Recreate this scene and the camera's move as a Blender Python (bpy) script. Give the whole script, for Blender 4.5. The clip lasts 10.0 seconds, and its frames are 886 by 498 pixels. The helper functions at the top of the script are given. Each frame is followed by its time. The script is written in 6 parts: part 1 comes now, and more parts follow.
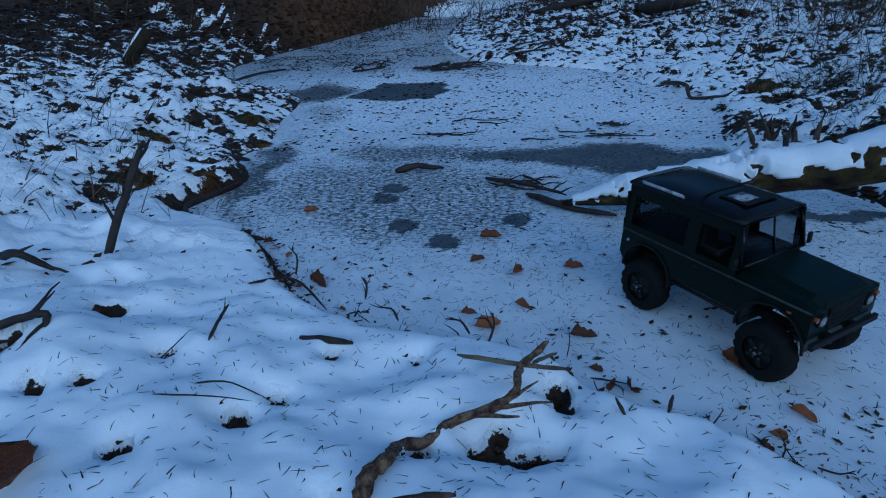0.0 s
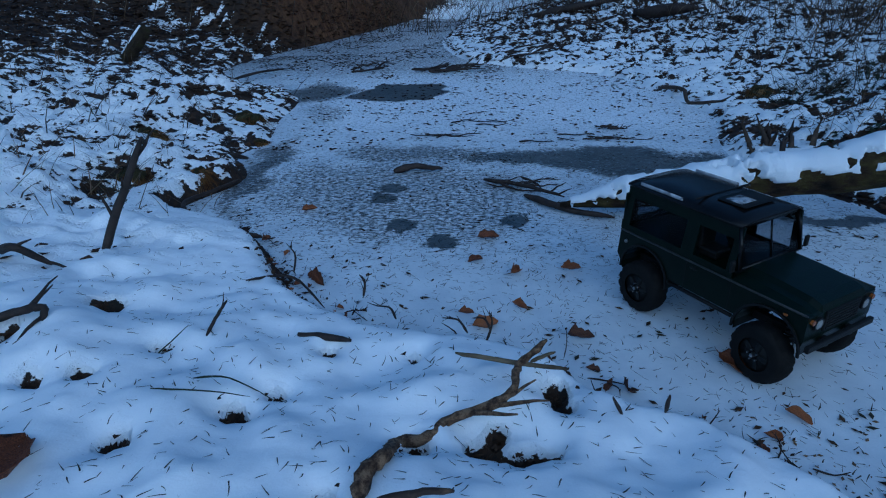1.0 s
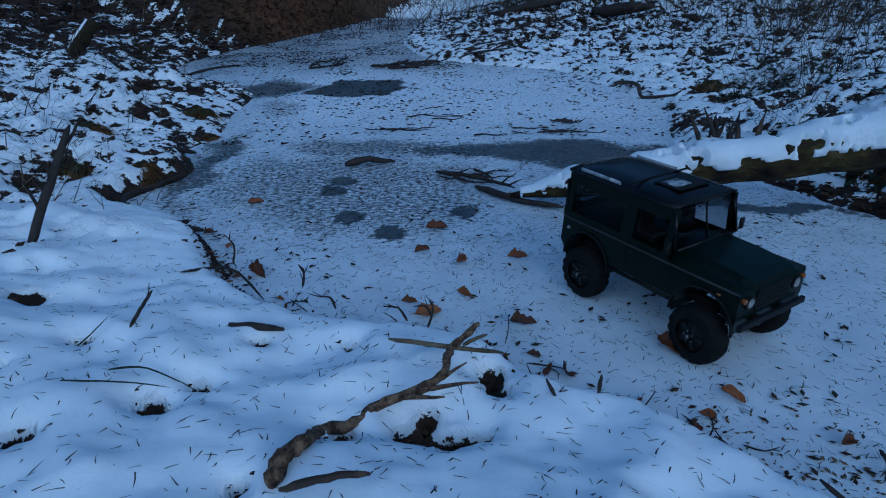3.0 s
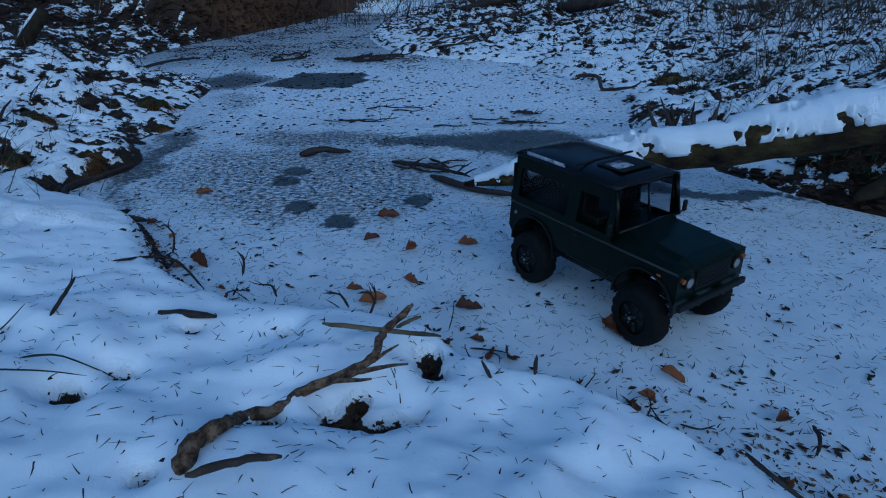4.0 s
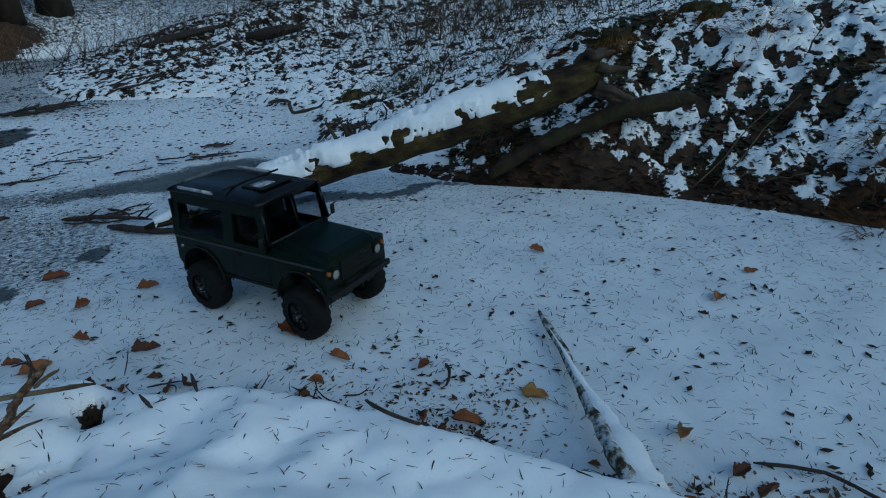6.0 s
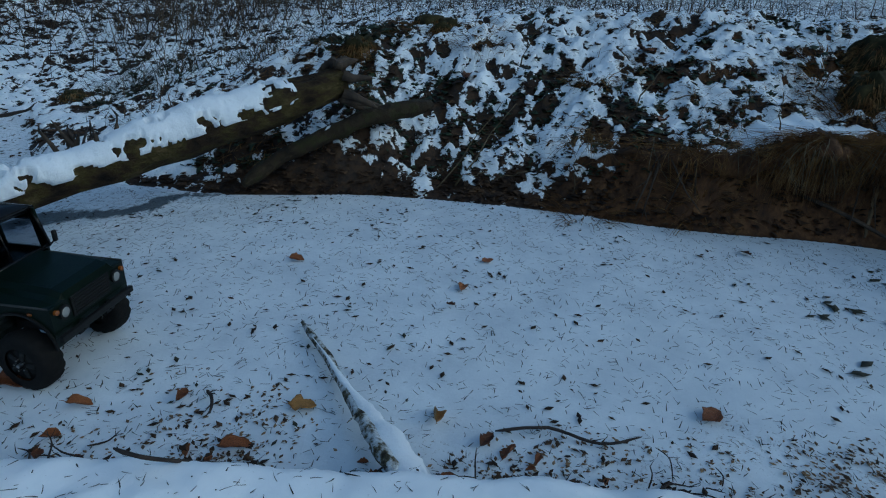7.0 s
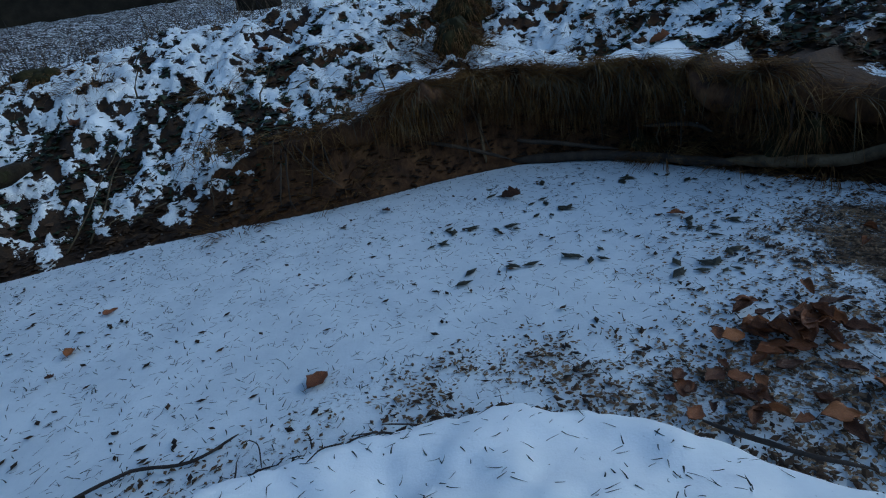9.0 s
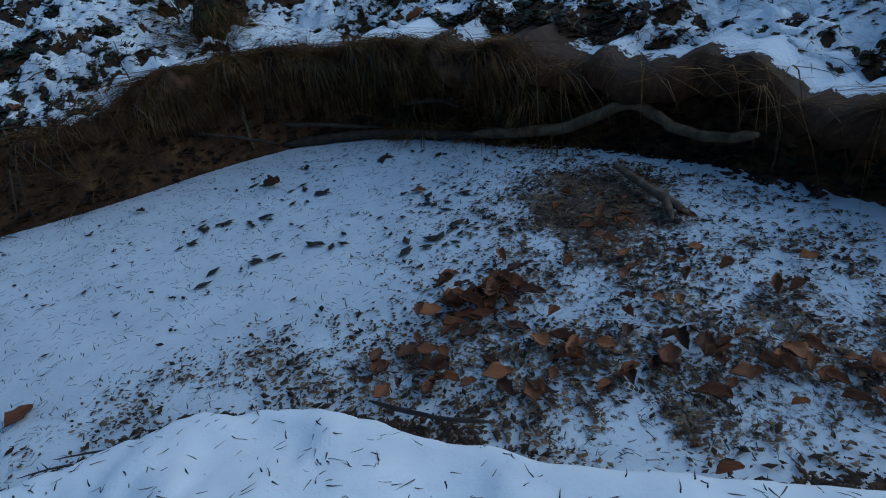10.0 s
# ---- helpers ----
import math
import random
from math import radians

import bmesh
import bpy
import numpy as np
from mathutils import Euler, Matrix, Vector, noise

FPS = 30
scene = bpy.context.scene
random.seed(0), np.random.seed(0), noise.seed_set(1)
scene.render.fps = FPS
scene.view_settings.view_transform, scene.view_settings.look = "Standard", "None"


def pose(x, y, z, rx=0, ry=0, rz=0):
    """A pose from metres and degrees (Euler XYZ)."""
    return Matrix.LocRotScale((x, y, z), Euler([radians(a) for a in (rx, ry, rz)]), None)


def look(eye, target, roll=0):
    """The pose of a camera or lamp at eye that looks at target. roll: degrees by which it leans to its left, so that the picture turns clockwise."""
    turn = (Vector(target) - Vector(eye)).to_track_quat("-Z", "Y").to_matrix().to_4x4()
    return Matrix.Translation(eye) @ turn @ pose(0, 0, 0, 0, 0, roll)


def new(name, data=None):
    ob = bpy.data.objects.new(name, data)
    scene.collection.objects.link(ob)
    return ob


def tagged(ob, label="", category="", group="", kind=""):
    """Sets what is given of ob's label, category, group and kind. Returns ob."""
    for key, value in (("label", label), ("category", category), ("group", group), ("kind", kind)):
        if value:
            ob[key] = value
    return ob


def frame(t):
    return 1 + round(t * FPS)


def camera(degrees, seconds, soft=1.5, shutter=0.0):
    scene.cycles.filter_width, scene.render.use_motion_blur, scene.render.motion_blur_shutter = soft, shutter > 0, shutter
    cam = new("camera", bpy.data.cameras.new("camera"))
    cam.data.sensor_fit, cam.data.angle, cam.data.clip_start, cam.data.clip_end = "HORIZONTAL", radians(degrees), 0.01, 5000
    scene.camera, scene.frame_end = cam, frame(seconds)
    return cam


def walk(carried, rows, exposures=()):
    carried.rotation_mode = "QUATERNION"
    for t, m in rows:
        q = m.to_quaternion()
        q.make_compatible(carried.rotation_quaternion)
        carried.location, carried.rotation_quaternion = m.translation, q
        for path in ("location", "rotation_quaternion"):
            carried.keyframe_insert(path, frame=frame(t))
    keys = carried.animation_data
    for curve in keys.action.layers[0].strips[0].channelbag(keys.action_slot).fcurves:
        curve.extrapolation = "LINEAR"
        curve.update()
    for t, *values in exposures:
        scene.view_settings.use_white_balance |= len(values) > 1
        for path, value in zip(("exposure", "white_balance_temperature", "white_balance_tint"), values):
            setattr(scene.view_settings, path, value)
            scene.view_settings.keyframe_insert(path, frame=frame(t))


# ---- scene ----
cam = camera(73.4, 10.0, soft=1.1)

PATH = [
    (0.0, pose(-0.007, -0.002, 0.583, 64.07, 1.69, -0.00)),
    (0.5, pose(-0.017, -0.009, 0.586, 64.23, 1.27, 0.02)),
    (1.0, pose(-0.012, -0.006, 0.579, 64.29, 0.89, -0.06)),
    (1.5, pose(-0.003, -0.005, 0.574, 64.44, 0.90, -0.40)),
    (2.0, pose(0.009, 0.001, 0.563, 64.51, 0.71, -1.07)),
    (3.5, pose(0.058, -0.005, 0.538, 64.31, 0.31, -3.52)),
    (4.0, pose(0.090, -0.001, 0.523, 64.21, -0.19, -5.37)),
    (4.5, pose(0.145, -0.057, 0.534, 64.08, -2.91, -14.46)),
    (5.0, pose(0.176, -0.064, 0.518, 64.10, -1.57, -19.21)),
    (5.5, pose(0.210, -0.103, 0.532, 65.56, 1.17, -25.58)),
    (5.7, pose(0.224, -0.115, 0.532, 65.85, 1.99, -27.56)),
    (6.8, pose(0.220, -0.186, 0.582, 65.14, -1.10, -47.66)),
    (7.0, pose(0.227, -0.165, 0.573, 65.50, -2.30, -53.20)),
    (7.5, pose(0.278, -0.210, 0.567, 67.23, -4.15, -59.44)),
    (8.0, pose(0.304, -0.258, 0.551, 66.79, -1.30, -64.98)),
    (8.5, pose(0.333, -0.338, 0.522, 66.98, 4.24, -70.91)),
    (9.0, pose(0.397, -0.470, 0.486, 65.95, 9.00, -78.95)),
    (9.5, pose(0.447, -0.592, 0.447, 63.80, 10.24, -87.58)),
    (10.0, pose(0.409, -0.681, 0.496, 60.50, 8.47, -94.20)),
]
EXPOSURES = [
    (0.0, 0.08, 4120, -3), (4.4, -0.02, 4110, -3), (5.0, 0.0, 4450, -9), (5.6, 0.15, 4970, -11), (8.0, 0.22, 4880, -6), (10.0, 0.24, 4800, -3),
]
walk(cam, PATH, EXPOSURES)

# ---- sky and light: a dull winter afternoon under cloud ----
world = bpy.data.worlds.new("overcast_sky")
scene.world = world
world.use_nodes = True
wn = world.node_tree.nodes
sky = wn.new("ShaderNodeTexSky")
sky.sky_type = "NISHITA"
sky.sun_disc = False
sky.sun_elevation, sky.sun_rotation = radians(24), radians(150)
sky.air_density, sky.dust_density, sky.ozone_density = 1.0, 2.5, 2.0
wn["Background"].inputs["Strength"].default_value = 0.10
world.node_tree.links.new(sky.outputs["Color"], wn["Background"].inputs["Color"])
sun_data = bpy.data.lights.new("cloud_sun", "SUN")
sun_data.energy, sun_data.angle, sun_data.color = 0.5, radians(55), (1.0, 0.95, 0.88)
sun = new("cloud_sun", sun_data)
sun.matrix_world = look((-2.0, -3.5, 3.2), (0.6, 0.6, 0))


# ---- numeric noise for the land ----
def lattice(ix, iy, seed):
    h = (ix.astype(np.int64) * 374761393 + iy.astype(np.int64) * 668265263 + seed * 974711) & 0x7FFFFFFF
    h = ((h ^ (h >> 13)) * 1274126177) & 0x7FFFFFFF
    return ((h ^ (h >> 16)) & 0xFFFF) / 65535.0


def value_noise(x, y, seed=0):
    x, y = np.asarray(x, float), np.asarray(y, float)
    ix, iy = np.floor(x), np.floor(y)
    fx, fy = x - ix, y - iy
    fx, fy = fx * fx * (3 - 2 * fx), fy * fy * (3 - 2 * fy)
    a = lattice(ix, iy, seed) * (1 - fx) + lattice(ix + 1, iy, seed) * fx
    b = lattice(ix, iy + 1, seed) * (1 - fx) + lattice(ix + 1, iy + 1, seed) * fx
    return a * (1 - fy) + b * fy


def fbm(x, y, scale, seed=0, octaves=3):
    total, amp, weight = 0.0, 1.0, 0.0
    for k in range(octaves):
        c, s = math.cos(0.6 * k + 0.3), math.sin(0.6 * k + 0.3)
        total = total + amp * value_noise((c * x - s * y) * scale, (s * x + c * y) * scale, seed + 17 * k)
        weight += amp
        amp, scale = amp * 0.5, scale * 2.03
    return total / weight


def step(a, b, v):
    u = np.clip((np.asarray(v, float) - a) / (b - a), 0, 1)
    return u * u * (3 - 2 * u)


# ---- the frozen stream's outline: left and near shore, then far and right shore ----
NEAR_SHORE = [(-0.30, 7.4), (-0.91, 5.35), (-1.25, 4.42), (-1.36, 3.80), (-1.12, 3.33), (-0.80, 3.05), (-0.69, 2.80), (-0.70, 2.45), (-0.66, 2.12), (-0.71, 1.94),
              (-0.64, 1.80), (-0.62, 1.66), (-0.72, 1.46), (-0.63, 1.36), (-0.46, 1.26), (-0.30, 0.99), (-0.10, 0.84), (0.12, 0.77), (0.22, 0.67), (0.35, 0.59), (0.48, 0.44),
              (0.66, 0.17), (0.81, -0.03), (0.90, -0.20), (0.95, -0.33), (0.93, -0.53), (0.86, -0.68), (0.80, -0.80), (0.73, -1.05),
              (0.4, -1.9)]
CUT_SHORE = [(0.5, -2.2), (1.0, -1.5), (1.42, -1.15), (1.76, -0.80), (1.95, -0.55), (2.0, -0.36), (1.93, -0.14),
             (1.82, 0.06), (1.73, 0.26), (1.65, 0.50), (1.52, 0.76), (1.36, 1.00), (1.12, 1.24)]
FAR_SHORE = [(1.00, 1.5), (0.91, 1.85), (0.98, 2.13), (1.08, 2.47), (1.00, 2.99), (0.86, 3.45), (0.40, 3.75), (0.12, 4.1), (-0.02, 5.0), (0.12, 6.2), (0.25, 7.4)]


def smooth_line(points, n=3):
    out = []
    p = [points[0]] + points + [points[-1]]
    for i in range(1, len(p) - 2):
        for k in range(n):
            t = k / n
            out.append([0.5 * (2 * p[i][c] + (p[i + 1][c] - p[i - 1][c]) * t
                        + (2 * p[i - 1][c] - 5 * p[i][c] + 4 * p[i + 1][c] - p[i + 2][c]) * t * t
                        + (3 * p[i][c] - p[i - 1][c] - 3 * p[i + 1][c] + p[i + 2][c]) * t ** 3) for c in (0, 1)])
    out.append(list(points[-1]))
    return out


SHORE, ZONE = [], []
for points, zone in ((NEAR_SHORE, "near"), (CUT_SHORE, "cut"), (FAR_SHORE, "far")):
    for q in smooth_line(points):
        SHORE.append(q)
        left = zone == "near" and q[1] > 1.15
        ZONE.append(3 if left else {"near": 0, "cut": 1, "far": 2}[zone])
SHORE, ZONE = np.array(SHORE), np.array(ZONE)


def shore_distance(x, y):
    """Distance to the shore (below zero on the ice) and the share of each kind of bank: near, cut, far, left."""
    x, y = np.atleast_1d(np.asarray(x, float)), np.atleast_1d(np.asarray(y, float))
    d, parts = np.full(x.shape, 1e9), np.zeros((4,) + x.shape)
    inside = np.zeros(x.shape, bool)
    n = len(SHORE)
    for i in range(n):
        ax, ay = SHORE[i]
        bx, by = SHORE[(i + 1) % n]
        ux, uy = bx - ax, by - ay
        t = np.clip(((x - ax) * ux + (y - ay) * uy) / (ux * ux + uy * uy + 1e-12), 0, 1)
        e = np.hypot(x - ax - t * ux, y - ay - t * uy)
        d = np.minimum(d, e)
        q = np.square(e + 0.03)
        parts[ZONE[i]] += math.hypot(ux, uy) / (q * q)
        if ay != by:
            inside ^= ((ay > y) != (by > y)) & (x < (bx - ax) * (y - ay) / (by - ay) + ax)
    return np.where(inside, -d, d), parts / parts.sum(axis=0)


# hollows in the near snow where soil and leaves show
HOLES = [(0.065, 0.497, 0.036), (0.101, 0.501, 0.028), (0.135, 0.595, 0.024), (0.046, 0.541, 0.022), (-0.060, 0.708, 0.022), (-0.408, 0.678, 0.026), (0.022, 0.508, 0.028), (-0.052, 0.496, 0.026), (-0.543, 0.794, 0.032), (-0.527, 0.585, 0.025), (0.132, 0.637, 0.036), (-0.183, 0.700, 0.022), (-0.231, 0.597, 0.024), (-0.272, 0.545, 0.028), (-0.470, 0.598, 0.020), (-0.373, 0.478, 0.030), (-0.136, 0.404, 0.024), (-0.615, 0.677, 0.030)]

# matted dark grass and earth showing on the banks
DARK_SPOTS = [(-0.98, 1.9, 0.055), (-0.86, 1.53, 0.05), (-0.72, 1.62, 0.03), (-0.79, 2.33, 0.05), (-0.68, 2.09, 0.03), (-0.95, 2.2, 0.04), (-1.1, 2.6, 0.06),
              (1.34, 2.57, 0.10), (1.33, 2.34, 0.08), (1.05, 2.05, 0.12), (1.06, 2.41, 0.07), (1.30, 1.76, 0.07), (1.5, 2.2, 0.08), (1.79, 1.35, 0.10), (1.80, 1.02, 0.07),
              (2.02, 1.44, 0.09), (2.12, 1.22, 0.07), (1.95, 0.70, 0.06), (2.19, 0.44, 0.06), (2.48, -0.07, 0.10), (2.6, -0.14, 0.09), (1.95, 0.45, 0.05),
              (1.20, 1.24, 0.10), (1.32, 1.10, 0.08)]


def land(x, y):
    """Height of the ground, with how much of it is under snow."""
    x, y = np.atleast_1d(np.asarray(x, float)), np.atleast_1d(np.asarray(y, float))
    wob = 0.05 * (fbm(x, y, 5, 3) - 0.5) + 0.035 * (fbm(x, y, 21, 4) - 0.5)
    d, (near, cut, far, left) = shore_distance(x, y)
    e = np.maximum(d + wob * step(-0.05, 0.1, d), 0)
    big, mid, small = fbm(x, y, 1.3, 5), fbm(x, y, 6, 9), fbm(x, y, 22, 11)
    zn = 0.060 * step(0, 0.06, e) + 0.05 * step(0.03, 0.42, e) + 0.03 * step(0.4, 1.5, e) + 0.042 * (mid - 0.5) * step(0.03, 0.2, e) + (0.024 * (fbm(x, y, 13, 15, 2) - 0.5) + 0.014 * np.abs(fbm(x, y, 27, 16, 2) - 0.5)) * step(0.02, 0.15, e)
    face = 0.10 + 0.085 * step(0.75, 0.1, y) - 0.05 * step(-0.85, -1.15, y)
    run = 0.13 + 0.22 * step(0.2, 0.8, y)
    rough = 0.055 * (fbm(x, y, 14, 18) - 0.5) + 0.03 * (fbm(x, y, 34, 19) - 0.5)
    back = 0.10 * step(-0.45, -0.75, y)
    zc = rough * step(0.02, 0.12, e) + face * step(-0.01, 1.0, (e - back) / run) + (0.50 - face) * step(0.02, 0.95, e) + 0.04 * step(1, 4, e) + 0.10 * (mid - 0.5) * step(0.05, 0.3, e)
    zf = 0.02 * step(0, 0.06, e) + 0.12 * e / (1 + 0.07 * e) + (0.06 * (mid - 0.5) + 0.5 * rough) * step(0.05, 0.4, e)
    lip = 1 - step(1.75, 1.95, y)
    zl = (0.018 + 0.030 * lip) * step(0, 0.05, e) + 0.11 * step(0.03, 0.5, e) + 0.17 * np.maximum(e - 0.5, 0) / (1 + 0.05 * e) + (0.10 * (mid - 0.5) + 0.8 * rough) * step(0.05, 0.3, e)
    # an undercut earth bank on the outer bend upstream
    scar = step(4.6, 5.3, y)
    zl = zl + 0.50 * scar * step(0.0, 0.30, e) + 0.10 * step(2.4, 4.0, y) * step(0.2, 1.6, e)
    z = near * zn + cut * zc + far * zf + left * zl
    z = z + 0.10 * (big - 0.5) * step(0.3, 1.5, e) + 0.012 * (small - 0.5) * step(0, 0.05, e)
    z = z + 0.10 * np.exp(-((x - 1.46) ** 2 + (y - 1.10) ** 2) / 0.022) * step(0, 0.1, e)
    for hx, hy, hr in HOLES:
        z = z - 0.034 * np.exp(-((x - hx) ** 2 + (y - hy) ** 2) / (hr * hr * 0.55)) * step(0, 0.05, e)
    z = np.where(d < 0, -0.03 * step(0, -0.05, d), z)
    cover_n = 1.6 - 1.0 * (1 - step(0.0, 0.05, e)) - 1.05 * step(1.1, 2.2, e)
    cover_c = 0.05 - 0.30 * (1 - step(0.03, 0.12, e)) + 0.50 * step(0.25, 0.6, y) + (0.54 - 0.50 * step(0.25, 0.6, y)) * step(0.75, 1.2, e / run) - 0.05 * step(0.3, 1, e) - 0.04 * step(1.4, 3.2, e) - 0.06 * step(-0.95, -1.25, y) + 0.01 * step(0.10, 0.3, e)
    cover_f = 0.66 - 0.10 * step(0.1, 0.7, e) - 0.10 * step(1.8, 4, e)
    # snow left off below the left lip paints in the shadow under it
    cover_l = 0.62 + 0.18 * (1 - step(1.15, 1.5, y)) - (0.15 + 0.75 * lip) * (1 - step(0.0, 0.03, e)) - 0.08 * step(0.25, 0.8, e) - 0.06 * step(0.7, 1.3, e) - 0.20 * step(2.2, 3.5, y) - 1.2 * scar * (1 - step(0.30, 0.60, e))
    cover = near * cover_n + cut * cover_c + far * cover_f + left * cover_l
    for hx, hy, hr in HOLES:
        cover = cover - 1.7 * np.exp(-((x - hx) ** 2 + (y - hy) ** 2) / (hr * hr * 0.5))
    for hx, hy, hr in DARK_SPOTS:
        cover = cover - 0.38 * np.exp(-((x - hx) ** 2 + (y - hy) ** 2) / (hr * hr))
    # a bare brown gap in the cut bank
    cover = cover - 0.75 * np.exp(-((x - 1.88) ** 2 + (y + 1.02) ** 2) / 0.040)
    return z, cover, d


def ground_z(x, y):
    return float(land(x, y)[0][0]) if land(x, y)[2][0] > 0 else 0.0


# ---- materials ----
def material(name, color, rough=0.7, metal=0.0, spec=0.4):
    m = bpy.data.materials.new(name)
    m.use_nodes = True
    b = m.node_tree.nodes["Principled BSDF"]
    b.inputs["Base Color"].default_value = (*color, 1)
    b.inputs["Roughness"].default_value = rough
    b.inputs["Metallic"].default_value = metal
    b.inputs["Specular IOR Level"].default_value = spec
    return m


def nodes_of(m):
    t = m.node_tree
    return t.nodes, t.links, t.nodes["Principled BSDF"]


def texture(m, kind, scale, detail=4.0, rough=0.6, coords="Object", stretch=(1, 1, 1)):
    n, l, _ = nodes_of(m)
    tc, mp = n.new("ShaderNodeTexCoord"), n.new("ShaderNodeMapping")
    mp.inputs["Scale"].default_value = stretch
    l.new(tc.outputs[coords], mp.inputs["Vector"])
    t = n.new("ShaderNodeTexNoise" if kind == "noise" else "ShaderNodeTexVoronoi")
    t.inputs["Scale"].default_value = scale
    if kind == "noise":
        t.inputs["Detail"].default_value = detail
        t.inputs["Roughness"].default_value = rough
    l.new(mp.outputs["Vector"], t.inputs["Vector"])
    return t.outputs["Fac"] if kind == "noise" else t.outputs["Distance"]


def ramp(m, fac, stops):
    n, l, _ = nodes_of(m)
    r = n.new("ShaderNodeValToRGB")
    e = r.color_ramp.elements
    while len(e) < len(stops):
        e.new(0.5)
    for k, (pos, col) in enumerate(stops):
        e[k].position, e[k].color = pos, (*col, 1) if len(col) == 3 else col
    l.new(fac, r.inputs["Fac"])
    return r.outputs["Color"]


def mix(m, fac, a, b, mode="MIX"):
    n, l, _ = nodes_of(m)
    x = n.new("ShaderNodeMix")
    x.data_type, x.blend_type = "RGBA", mode
    for sock, v in ((x.inputs["Factor"], fac), (x.inputs["A"], a), (x.inputs["B"], b)):
        if isinstance(v, (int, float)):
            sock.default_value = v
        elif isinstance(v, tuple):
            sock.default_value = (*v, 1)
        else:
            l.new(v, sock)
    return x.outputs["Result"]


def maths(m, op, a, b=0.0, clamp=False):
    n, l, _ = nodes_of(m)
    x = n.new("ShaderNodeMath")
    x.operation, x.use_clamp = op, clamp
    for sock, v in ((x.inputs[0], a), (x.inputs[1], b)):
        if isinstance(v, (int, float)):
            sock.default_value = v
        else:
            l.new(v, sock)
    return x.outputs[0]


def bump(m, height, strength=0.5, distance=0.01, base=None):
    n, l, b = nodes_of(m)
    k = n.new("ShaderNodeBump")
    k.inputs["Strength"].default_value, k.inputs["Distance"].default_value = strength, distance
    l.new(height, k.inputs["Height"])
    if base:
        l.new(base, k.inputs["Normal"])
    l.new(k.outputs["Normal"], b.inputs["Normal"])
    return k.outputs["Normal"]


def attribute(m, name):
    n, _, _ = nodes_of(m)
    a = n.new("ShaderNodeAttribute")
    a.attribute_name = name
    return a.outputs["Fac"]


def varied(name, stops, scale, rough=0.8, spec=0.3, bump_scale=0, bump_dist=0.004, stretch=(1, 1, 1), per_object=0.0, metal=0.0):
    """A surface whose colour wanders along a ramp, with a fine relief."""
    m = material(name, stops[0][1], rough, metal, spec)
    n, l, b = nodes_of(m)
    fac = texture(m, "noise", scale, 6, 0.65, stretch=stretch)
    if per_object:
        info = n.new("ShaderNodeObjectInfo")
        fac = maths(m, "ADD", fac, maths(m, "MULTIPLY", maths(m, "SUBTRACT", info.outputs["Random"], 0.5), per_object))
    l.new(ramp(m, fac, stops), b.inputs["Base Color"])
    if bump_scale:
        bump(m, texture(m, "noise", bump_scale, 5, 0.7, stretch=stretch), 0.7, bump_dist)
    return m


def snowy(name, litter, snow_rough=0.75):
    """Snow over leaf litter and soil: the mesh says where the snow lies, a fine noise frays its edge."""
    m = material(name, (0.8, 0.82, 0.85), snow_rough, 0, 0.3)
    n, l, b = nodes_of(m)
    fine = maths(m, "ADD", maths(m, "MULTIPLY", texture(m, "noise", 17, 5, 0.65), 0.9), maths(m, "MULTIPLY", texture(m, "noise", 52, 5, 0.65), 1.5))
    where = maths(m, "ADD", attribute(m, "snow"), maths(m, "SUBTRACT", fine, 1.2))
    mask = maths(m, "MULTIPLY", maths(m, "SUBTRACT", where, 0.46), 14.0, True)
    dirt = ramp(m, texture(m, "noise", 38, 6, 0.75), litter)
    earth = ramp(m, texture(m, "noise", 22, 7, 0.8, stretch=(1, 1, 0.5)), [(0.3, (0.008, 0.005, 0.003)), (0.46, (0.062, 0.027, 0.009)), (0.58, (0.12, 0.056, 0.019)), (0.72, (0.19, 0.105, 0.044))])
    dirt = mix(m, attribute(m, "soil"), dirt, earth)
    white = ramp(m, texture(m, "noise", 14, 5, 0.6), [(0.25, (0.80, 0.82, 0.85)), (0.6, (0.91, 0.92, 0.93))])
    specks = ramp(m, texture(m, "noise", 240, 2, 0.5), [(0.70, (1, 1, 1)), (0.76, (0.35, 0.33, 0.32))])
    white = mix(m, 0.25, white, specks, "MULTIPLY")
    l.new(mix(m, mask, dirt, white), b.inputs["Base Color"])
    grain = bump(m, texture(m, "noise", 380, 3, 0.6), 0.25, 0.0015)
    deep = maths(m, "SUBTRACT", 1.0, maths(m, "MULTIPLY", maths(m, "SUBTRACT", attribute(m, "snow"), 0.9), 1.3, True))
    lumps = bump(m, maths(m, "MULTIPLY", texture(m, "noise", 48, 6, 0.7), maths(m, "ADD", maths(m, "MULTIPLY", deep, 0.6), 0.12)), 0.6, 0.010, grain)
    bump(m, maths(m, "MULTIPLY", maths(m, "SUBTRACT", where, 0.3), 1.4, True), 0.55, 0.012, lumps)
    return m


M_LAND = snowy("snow_on_leaf_litter", [(0.28, (0.004, 0.004, 0.004)), (0.45, (0.014, 0.010, 0.007)), (0.58, (0.042, 0.022, 0.009)),
                                      (0.72, (0.018, 0.018, 0.007))])
M_SNOW = material("fresh_snow", (0.82, 0.84, 0.87), 0.75, 0, 0.3)
bump(M_SNOW, texture(M_SNOW, "noise", 60, 6, 0.7), 0.5, 0.01)
M_BARK = varied("wet_bark", [(0.3, (0.018, 0.013, 0.010)), (0.55, (0.055, 0.038, 0.024)), (0.75, (0.11, 0.075, 0.045))], 30, 0.75, 0.35, 60, 0.006, (1, 1, 0.25))
